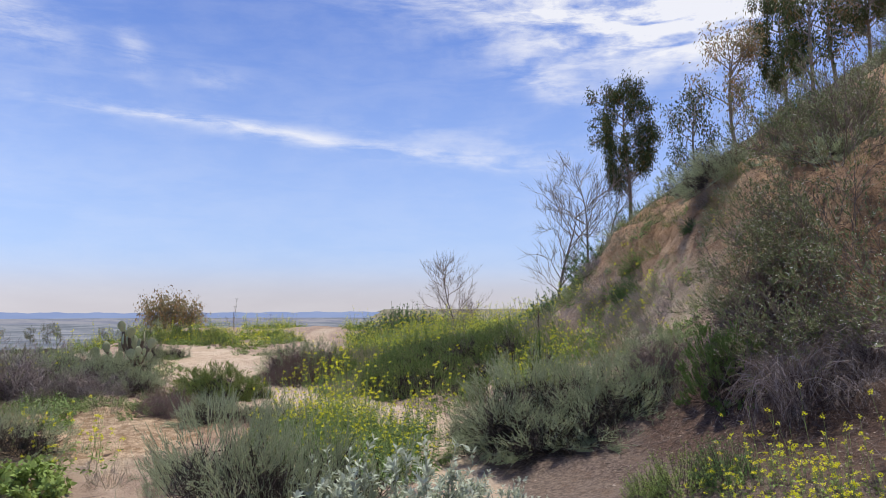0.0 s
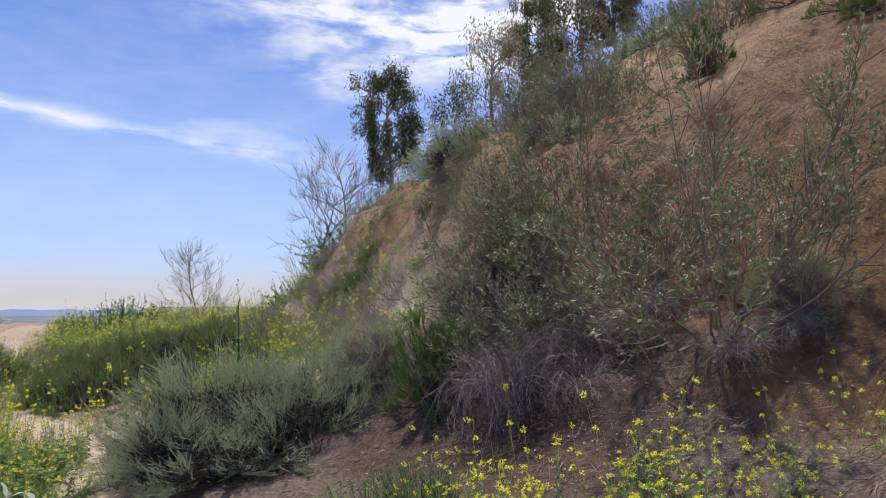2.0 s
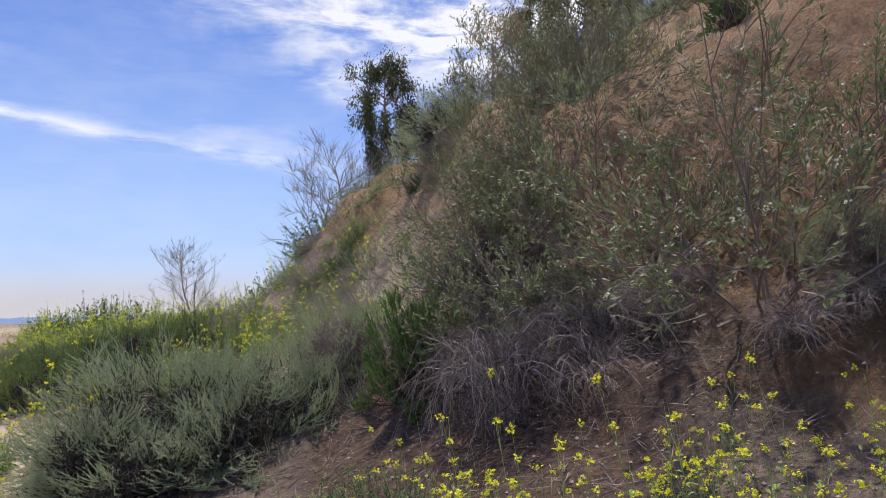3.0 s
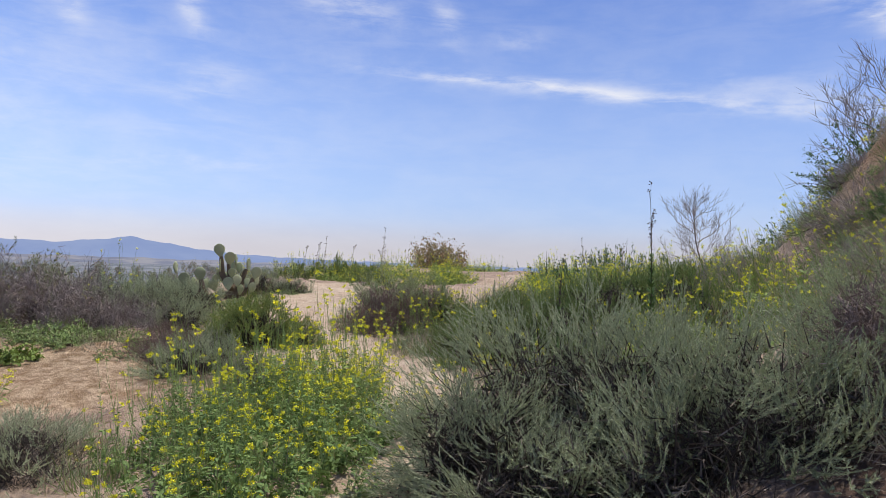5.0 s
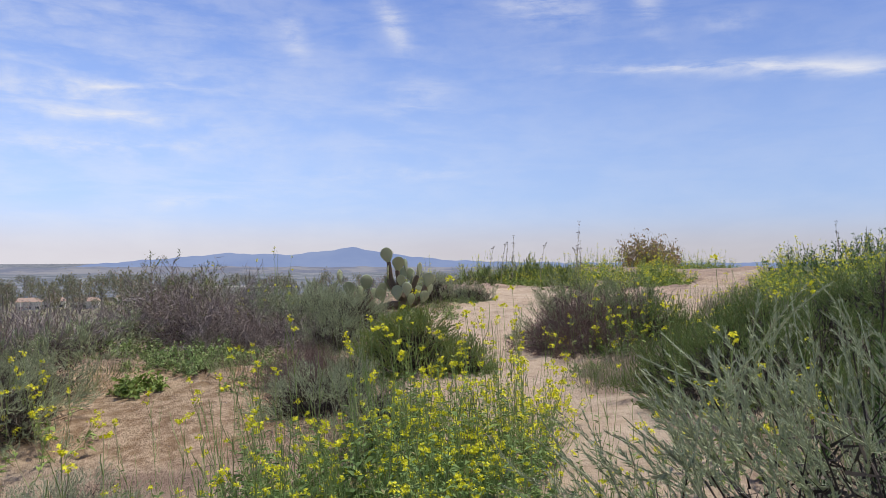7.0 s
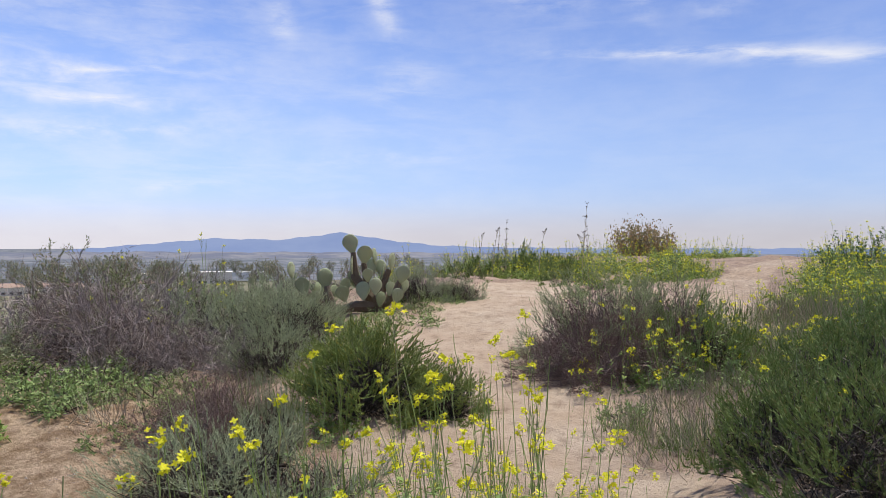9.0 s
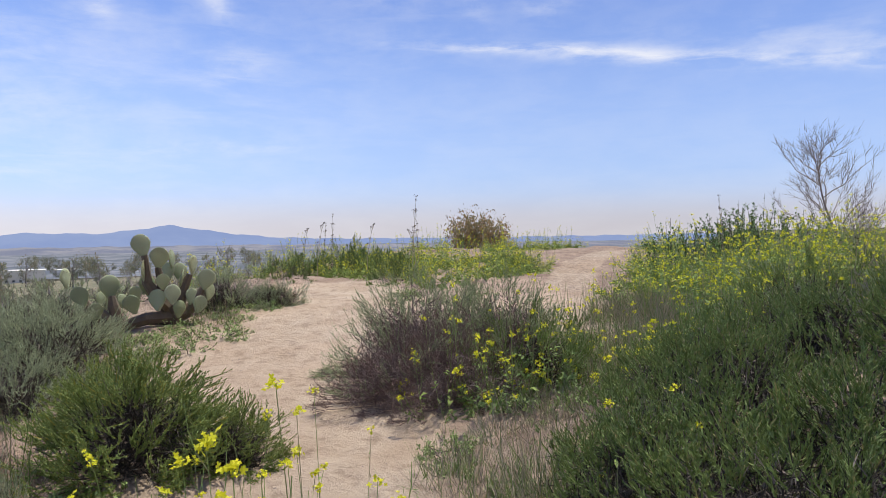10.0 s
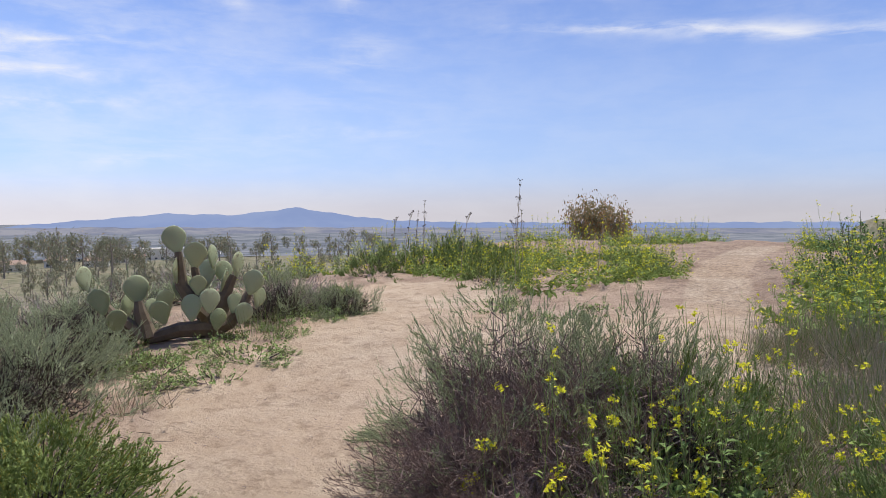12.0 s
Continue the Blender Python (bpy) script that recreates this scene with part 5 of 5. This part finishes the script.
sow("sparse_mustard", 16, 1.5, 4.5, 10.8, 16, 0.6, 0.9, lambda x, y: 0 < hill_at(x, y) < 1.6)
sow("stalk", 10, -1.5, 2.5, 15, 22, 0.8, 1.1, lambda x, y: clear(x, y, 0.05))


def ridge_tree(what, az_deg, dist, top_deg, base_height, turn=0):
    """A tree at an azimuth to the left and a distance from the trail's start, as tall as its top's elevation asks."""
    x, y = -math.sin(radians(az_deg)) * dist, math.cos(radians(az_deg)) * dist
    high = math.tan(radians(top_deg)) * dist + 1.6 - float(ground_height(x, y))
    plant(what, x, y, high / base_height, turn)


for what, az_deg, dist, top_deg, base_height in (("gum", -14.2, 30, 17.2, 6.3), ("gum", -18.8, 31, 16.6, 6.3), ("gum", -22.0, 31, 20.0, 6.3), ("gum", -25.2, 32, 22.0, 6.3), ("gum", -26.8, 30, 24.0, 6.3), ("gum", -28.6, 31, 24.0, 6.3), ("gum", -30.5, 32, 24.5, 6.3),
                                                 ("bare_tree", -8.7, 27, 11.3, 4.3), ("bare_tree", -11.3, 28, 12.8, 4.3), ("bare_shrub", -1.2, 31.2, 4.3, 3.6), ("bare_tree", -12.6, 29, 11.0, 4.3)):
    ridge_tree(what, az_deg, dist, top_deg, base_height)
for k in range(60):
    ridge_tree("valley_tree", 18 + 58 * scatter.random(), scatter.uniform(380, 900), scatter.uniform(-1.7, -0.9), 8.6, scatter.uniform(0, 360))
for k in range(190):
    ridge_tree("valley_tree", 46 + 36 * scatter.random() ** 0.8, scatter.uniform(360, 800), scatter.uniform(-2.3, -1.25), 8.6, scatter.uniform(0, 360))
# a loose wood on the valley's near edge
wood = random.Random(7)
for k in range(120):
    a, dist = radians(wood.uniform(41, 74)), wood.uniform(135, 330)
    plant("valley_tree", -math.sin(a) * dist, math.cos(a) * dist, wood.uniform(0.45, 0.95), wood.uniform(0, 360))
for az_deg, dist, top_deg in ((18.7, 70, -0.15), (19.9, 72, 0.15), (20.9, 74, -0.2)):
    ridge_tree("dry_tree", az_deg, dist, top_deg, 8.6)

sow("far_mustard", 22, -3.2, 1.5, 24.5, 30, 0.8, 1.1, lambda x, y: True, lambda x, y: y > 27.0)
sow("far_mustard", 14, -9.0, -4.6, 22.5, 28, 0.6, 0.85, lambda x, y: off_line(np.array(x), np.array(y), FORK) > 0.5)
for x, y, size in ((-1.8, 19.9, 1.0), (-1.4, 20.5, 1.0), (-2.1, 20.7, 0.9)):
    plant("far_leafy", x, y, size)
sow("far_leafy", 7, -2.6, -0.4, 21.5, 26.0, 0.9, 1.3, lambda x, y: off_line(np.array(x), np.array(y), FORK) > 0.8)
sow("sparse_mustard", 62, 2.1, 4.4, 4.5, 6.1, 0.42, 0.78, lambda x, y: y < 6.2 - 0.55 * (x - 2.2))
sow("sparse_mustard", 7, -2.0, -0.7, 13.4, 17.5, 0.6, 0.9, lambda x, y: True)
sow("mustard", 3, -2.1, -1.1, 14.4, 16.5, 0.4, 0.6, lambda x, y: True)
sow("mustard", 4, -1.5, -0.7, 15.4, 18.0, 0.5, 0.7, lambda x, y: off_line(np.array(x), np.array(y), FORK) > 0.45)
for x, y, size in ((-1.15, 16.4, 0.7), (-1.3, 17.1, 0.7), (-1.5, 17.9, 0.75), (-1.05, 17.6, 0.8), (-1.75, 18.8, 0.75), (-1.4, 18.5, 0.8), (-0.95, 15.7, 0.65)):
    plant("mustard", x, y, size)
for x, y, size in ((-4.05, 20.35, 0.55), (-4.2, 20.9, 0.6), (-4.35, 21.6, 0.65), (-2.45, 20.6, 0.7), (-2.25, 19.5, 0.6), (-2.0, 18.9, 0.6), (-2.6, 21.6, 0.75), (-1.75, 18.1, 0.55), (-2.2, 20.1, 0.7)):
    plant("far_mustard", x, y, size)
sow("herb", 20, -2.3, -0.7, 13.6, 17.5, 0.35, 0.7, lambda x, y: True)
sow("grass", 50, -2.3, -0.2, 12.6, 17.5, 0.5, 0.9, lambda x, y: True)

for k in range(14):
    plant("herb", -1.75 + scatter.gauss(0, 0.28), 13.3 + scatter.gauss(0, 0.5), scatter.uniform(0.3, 0.6))
for k in range(9):
    plant("grass", -1.75 + scatter.gauss(0, 0.28), 13.3 + scatter.gauss(0, 0.5), scatter.uniform(0.5, 0.9))

sow("grass", 40, -2.4, -1.2, 14.8, 17.6, 0.6, 1.0, lambda x, y: True)
sow("sparse_mustard", 4, -2.3, -1.3, 14.6, 17.0, 0.5, 0.8, lambda x, y: True)
for x, y, size in ((-2.2, 14.3, 0.85), (-2.5, 14.1, 0.8), (-1.95, 14.8, 0.7)):
    plant("sparse_mustard", x, y, size, tall=1.2)


# ---- prickly pear ----
def cactus_skin(t):
    g = t.add("ShaderNodeNewGeometry")
    o = t.add("ShaderNodeTexCoord").outputs["Object"]
    own = t.add("ShaderNodeObjectInfo").outputs["Random"]
    c = t.mix(own, (0.30, 0.36, 0.20), (0.46, 0.51, 0.32))
    c = t.mix(t.span(t.noise(o, 14.0, 4.0), 0.45, 0.75, 0.0, 0.6), c, (0.44, 0.44, 0.28))
    c = t.mix(t.span(t.noise(o, 45.0, 3.0), 0.6, 0.75, 0.0, 0.5), c, (0.30, 0.24, 0.14))
    finish(t, c, 0.55, t.noise(o, 60.0, 2.0), 0.003, spec=0.35)


CACTUS = material("cactus_skin", cactus_skin)
CACTUS_TRUNK = barky("cactus_trunk", (0.10, 0.075, 0.055), (0.24, 0.19, 0.14), 25.0)


def pad_mesh(seed, spines):
    """An egg-shaped flat pad, narrow at its foot, one metre tall before scaling; or the spine tufts that sit on it."""
    rng = np.random.default_rng(seed)
    rows, cols = 14, 18
    v = np.linspace(0, math.pi, rows)
    u = np.linspace(0, 2 * math.pi, cols, endpoint=False)
    wob = 1 + 0.04 * rng.normal(size=3)

    def skin(vv, uu):
        r = np.sin(vv)
        h = 0.5 - 0.5 * np.cos(vv)
        wide = 0.40 * (0.55 + 0.55 * smooth(0.0, 0.7, h)) * wob[0]
        return np.stack([wide * r * np.cos(uu), 0.07 * r * np.sin(uu) * (1.2 - 0.4 * h) + 0.03 * np.sin(3 * h + seed), h], -1)
    if spines:
        g = Geo()
        vv, uu = rng.uniform(0.5, 2.8, 70), rng.uniform(0, 2 * math.pi, 70)
        p = skin(vv, uu)
        out = unit(np.stack([np.cos(uu) * 0.3, np.sign(np.sin(uu)), 0 * uu], -1))
        for k in range(3):
            d = unit(out + 0.5 * rng.normal(size=out.shape))
            g.blades(p - out * 0.004, d, across(rng, d), rng.uniform(0.05, 0.10, 70), np.full(70, 0.016))
        return g.mesh("spine_cover", STRAW)
    V, U = np.meshgrid(v, u, indexing="ij")
    co = skin(V, U).reshape(-1, 3)
    faces = []
    for i in range(rows - 1):
        for j in range(cols):
            faces.append((i * cols + j, i * cols + (j + 1) % cols, (i + 1) * cols + (j + 1) % cols, (i + 1) * cols + j))
    me = bpy.data.meshes.new("pad")
    me.from_pydata([tuple(c) for c in co], [], faces)
    me.polygons.foreach_set("use_smooth", np.ones(len(faces), bool))
    me.materials.append(CACTUS)
    return me


def prickly_pear(x, y, heading):
    top = tagged(new("prickly_pear"), "large prickly pear cactus with grey-green oval pads", "cactus")
    top.matrix_basis = pose(x, y, float(ground_height(x, y)) - 0.03, 0, 0, heading) @ Matrix.Diagonal((1.08, 1.08, 1.08, 1))
    skins, tufts = [pad_mesh(k, False) for k in range(3)], [pad_mesh(k, True) for k in range(3)]
    rng = random.Random(8)
    # foot across, depth, height; then size, lean sideways, turn
    for k, (a, b, c, size, lean_deg, turn) in enumerate((
            (-0.26, 0.00, 0.70, 0.26, 12, 10), (-0.14, -0.02, 0.58, 0.25, -6, -8), (0.00, 0.06, 0.58, 0.22, -14, 60), (-0.11, -0.14, 0.38, 0.18, 2, 5), (-0.03, -0.18, 0.24, 0.22, -4, 12),
            (-0.56, 0.02, 0.30, 0.27, 6, 15), (-0.80, -0.04, 0.24, 0.24, 14, -20), (-0.93, 0.06, 0.42, 0.22, 10, 55), (-0.33, -0.06, 0.26, 0.20, 22, 25), (-0.25, 0.02, 0.42, 0.30, 4, 70),
            (0.19, 0.02, 0.50, 0.24, -8, 55), (0.28, -0.04, 0.36, 0.24, -16, -15), (0.14, -0.06, 0.22, 0.19, -22, 20), (0.07, 0.04, 0.34, 0.27, -6, 80), (-0.42, 0.10, 0.20, 0.18, 30, 40),
            (-0.20, 0.12, 0.30, 0.26, 10, 30), (0.10, 0.16, 0.44, 0.22, 4, 20), (-0.66, 0.12, 0.20, 0.20, -12, 50), (0.34, 0.10, 0.24, 0.20, -28, 40), (-0.36, -0.12, 0.16, 0.22, 18, -10), (0.02, -0.16, 0.10, 0.20, -10, 30), (-0.16, -0.16, 0.18, 0.24, 8, -25), (0.20, -0.14, 0.14, 0.20, -20, 10), (-0.70, -0.08, 0.10, 0.22, 10, 20), (-0.05, 0.10, 0.42, 0.26, 10, -40))):
        pad = part("pad", skins[k % 3], top)
        pad.matrix_basis = pose(a, b, c, rng.uniform(-12, 12), lean_deg * -1.0, turn) @ Matrix.Diagonal((0.88 * size, 0.88 * size, 0.9 * size, 1))
        tagged(part("spine_cover", tufts[k % 3], pad), kind="stuff")
    for line in (((0, 0, -0.05), (-0.03, 0, 0.14), (-0.09, 0, 0.30), (-0.14, 0, 0.60)), ((0.0, 0, 0.0), (0.05, 0, 0.18), (0.09, 0.02, 0.36), (0.16, 0.02, 0.52)),
                 ((-0.03, 0, 0.10), (-0.26, -0.02, 0.10), (-0.48, 0, 0.04), (-0.62, 0, 0.10)), ((-0.55, 0, 0.05), (-0.66, 0, 0.16), (-0.76, 0, 0.24), (-0.84, 0, 0.36)), ((-0.50, 0, 0.05), (-0.52, 0, 0.15), (-0.55, 0, 0.25), (-0.56, 0, 0.34)),
                 ((-0.05, 0, 0.2), (-0.15, 0, 0.3), (-0.24, 0, 0.45), (-0.26, 0, 0.72)), ((0.0, 0, 0.1), (0.12, 0, 0.14), (0.22, 0, 0.26), (0.28, 0, 0.38))):
        g = Geo()
        g.tubes(np.array([line]), np.array([[0.075, 0.06, 0.05, 0.03]]), 8)
        part("trunk", g.mesh("trunk", CACTUS_TRUNK), top, "dark corky trunk limb")


prickly_pear(-6.5, 15.8, 52)


# ---- stones ----
def stones():
    """Pebbles and clods strewn on the trail, its edges and the bank."""
    rng = np.random.default_rng(77)
    n_all = 9000
    x, y = np.concatenate([rng.uniform(-7.5, 6.5, 5600), rng.uniform(1.8, 6.5, 3400)]), np.concatenate([rng.uniform(3.5, 19, 5600), rng.uniform(4.0, 9.5, 3400)])
    cover = trail_cover(x, y)
    keep = rng.uniform(0, 1, n_all) < np.where(toe_distance(x, y) > 0.3, 0.8, np.where((cover > 0.1) & (cover < 0.85), 0.6, 0.22))
    x, y = x[keep], y[keep]
    z = ground_height(x, y) + rough_land(x, y) * (1 - 0.55 * trail_cover(x, y))
    size = 0.004 + 0.010 * rng.uniform(0, 1, len(x)) ** 3 + 0.007 * (rng.uniform(0, 1, len(x)) > 0.985)
    c = np.stack([x, y, z + size * 0.2], 1)
    ring = []
    for k in range(5):
        a = 2 * math.pi * k / 5 + rng.uniform(-0.4, 0.4, len(x))
        r = size * rng.uniform(0.7, 1.3, len(x))
        ring.append(c + np.stack([r * np.cos(a), r * np.sin(a), -0.15 * size], 1))
    up = c + np.stack([size * 0.2 * rng.normal(size=len(x)), size * 0.2 * rng.normal(size=len(x)), size * rng.uniform(0.4, 0.8, len(x))], 1)
    g = Geo()
    for k in range(5):
        g.tri.append(np.stack([ring[k], ring[(k + 1) % 5], up], 1))
    tagged(new("pebbles", g.mesh("pebbles", STONE)), "small pale pebbles and clods strewn on the sand", "pebbles", kind="stuff")


stones()


def litter():
    """Dry twigs and straw lying at the foot of the slope and under the brush."""
    rng = np.random.default_rng(78)
    x, y = np.concatenate([rng.uniform(1.6, 6.5, 11000), rng.uniform(-8.0, -3.5, 2500), rng.uniform(-4, 1, 1500)]), np.concatenate([rng.uniform(4.2, 9.8, 11000), rng.uniform(9.0, 14.5, 2500), rng.uniform(8, 15, 1500)])
    keep = (trail_cover(x, y) < rng.uniform(0.05, 0.7, len(x))) & (bump(x, y, -5.1, 10.9, 1.9, 1.5) < 0.4)
    x, y = x[keep], y[keep]
    z = ground_height(x, y) + rough_land(x, y) * (1 - 0.55 * trail_cover(x, y))
    a = rng.uniform(0, 2 * math.pi, len(x))
    d = unit(np.stack([np.cos(a), np.sin(a), rng.uniform(-0.15, 0.35, len(x))], 1))
    # lie along the slope
    e = 0.02
    d[:, 2] += ((ground_height(x + e * d[:, 0], y + e * d[:, 1]) - ground_height(x, y)) / e)
    d = unit(d)
    g = Geo()
    g.blades(np.stack([x, y, z + 0.006], 1), d, across(rng, d), rng.uniform(0.04, 0.22, len(x)), rng.uniform(0.003, 0.008, len(x)))
    # crumbs on the sand
    x, y = rng.uniform(-7.5, 2.0, 5000), rng.uniform(8.0, 19.0, 5000)
    keep = (trail_cover(x, y) > 0.3) & (layered(x, y, 1.1, 3, 91) + 0.25 * rng.normal(size=5000) > 0.0)
    x, y = x[keep], y[keep]
    z = ground_height(x, y) + rough_land(x, y) * (1 - 0.55 * trail_cover(x, y))
    a = rng.uniform(0, 2 * math.pi, len(x))
    d = unit(np.stack([np.cos(a), np.sin(a), rng.uniform(0, 0.3, len(x))], 1))
    g.blades(np.stack([x, y, z + 0.006], 1), d, unit(np.cross(d, np.array([0, 0, 1.0]))), rng.uniform(0.01, 0.045, len(x)), rng.uniform(0.004, 0.014, len(x)))
    tagged(new("plant_litter", g.mesh("plant_litter", TWIG_BROWN)), "dry twigs and straw lying on the soil", "litter", kind="stuff")


litter()


# ---- houses down in the valley ----
def plaster(t):
    p = place(t)
    finish(t, t.mix(t.noise(p, 0.4, 4.0), (0.66, 0.62, 0.55), (0.80, 0.77, 0.71)), 0.85)


def tiles(t):
    p = place(t)
    finish(t, t.mix(t.noise(p, 1.5, 4.0), (0.30, 0.20, 0.15), (0.44, 0.32, 0.25)), 0.9)


def dark_glass(t):
    finish(t, (0.06, 0.07, 0.08), 0.2, spec=0.5)


PLASTER, TILES, GLASS = material("pale_plaster", plaster), material("roof_tiles", tiles), material("window_glass", dark_glass)


def box(name, x0, x1, y0, y1, z0, z1, mat, parent):
    bm = bmesh.new()
    bmesh.ops.create_cube(bm, size=1.0, matrix=Matrix.LocRotScale(((x0 + x1) / 2, (y0 + y1) / 2, (z0 + z1) / 2), None, (x1 - x0, y1 - y0, z1 - z0)))
    me = bpy.data.meshes.new(name)
    bm.to_mesh(me)
    bm.free()
    me.materials.append(mat)
    return part(name, me, parent)


def house(az_deg, dist, long, wide, high, gable, label):
    x, y = -math.sin(radians(az_deg)) * dist, math.cos(radians(az_deg)) * dist
    top = tagged(new("house" if gable else "warehouse"), label, "building")
    tagged(top, group="buildings in the valley")
    top.matrix_basis = pose(x, y, float(ground_height(x, y)) - 0.3, 0, 0, az_deg + 8 * math.sin(dist))
    box("wall", -long / 2, long / 2, -wide / 2, wide / 2, 0, high, PLASTER, top)
    if gable:
        bm = bmesh.new()
        e = 0.5
        v = [bm.verts.new(c) for c in ((-long / 2 - e, -wide / 2 - e, high), (long / 2 + e, -wide / 2 - e, high), (long / 2 + e, wide / 2 + e, high), (-long / 2 - e, wide / 2 + e, high), (-long / 2 + 1, 0, high + 2.2), (long / 2 - 1, 0, high + 2.2))]
        for f in ((0, 1, 5, 4), (2, 3, 4, 5), (1, 2, 5), (3, 0, 4), (3, 2, 1, 0)):
            bm.faces.new([v[k] for k in f])
        me = bpy.data.meshes.new("roof")
        bm.to_mesh(me)
        bm.free()
        me.materials.append(TILES)
        part("roof", me, top)
    else:
        box("roof", -long / 2 - 0.4, long / 2 + 0.4, -wide / 2 - 0.4, wide / 2 + 0.4, high, high + 0.6, PLASTER, top)
    for k in range(max(3, int(long / 4))):
        c = -long / 2 + long * (k + 0.5) / max(3, int(long / 4))
        box("window", c - 0.9, c + 0.9, -wide / 2 - 0.06, -wide / 2 + 0.1, 1.0, 2.4, GLASS, top)


for az_deg, dist, long, wide, high, gable in ((57.6, 560, 26, 14, 9.0, False), (54.4, 600, 30, 14, 8.5, False), (60.5, 620, 30, 12, 8.0, False), (51.5, 640, 22, 12, 7.0, False), (63.5, 470, 14, 9, 4.5, True), (65.5, 500, 12, 9, 4.5, True), (67.0, 480, 12, 9, 5.0, True),
                                              (61.0, 520, 12, 8, 4.5, True), (58.5, 500, 14, 8, 4.0, True), (56.0, 530, 12, 8, 4.5, True)):
    house(az_deg, dist, long, wide, high, gable, "pale low house with a brown tiled roof in the valley" if gable else "long white flat-roofed building in the valley")
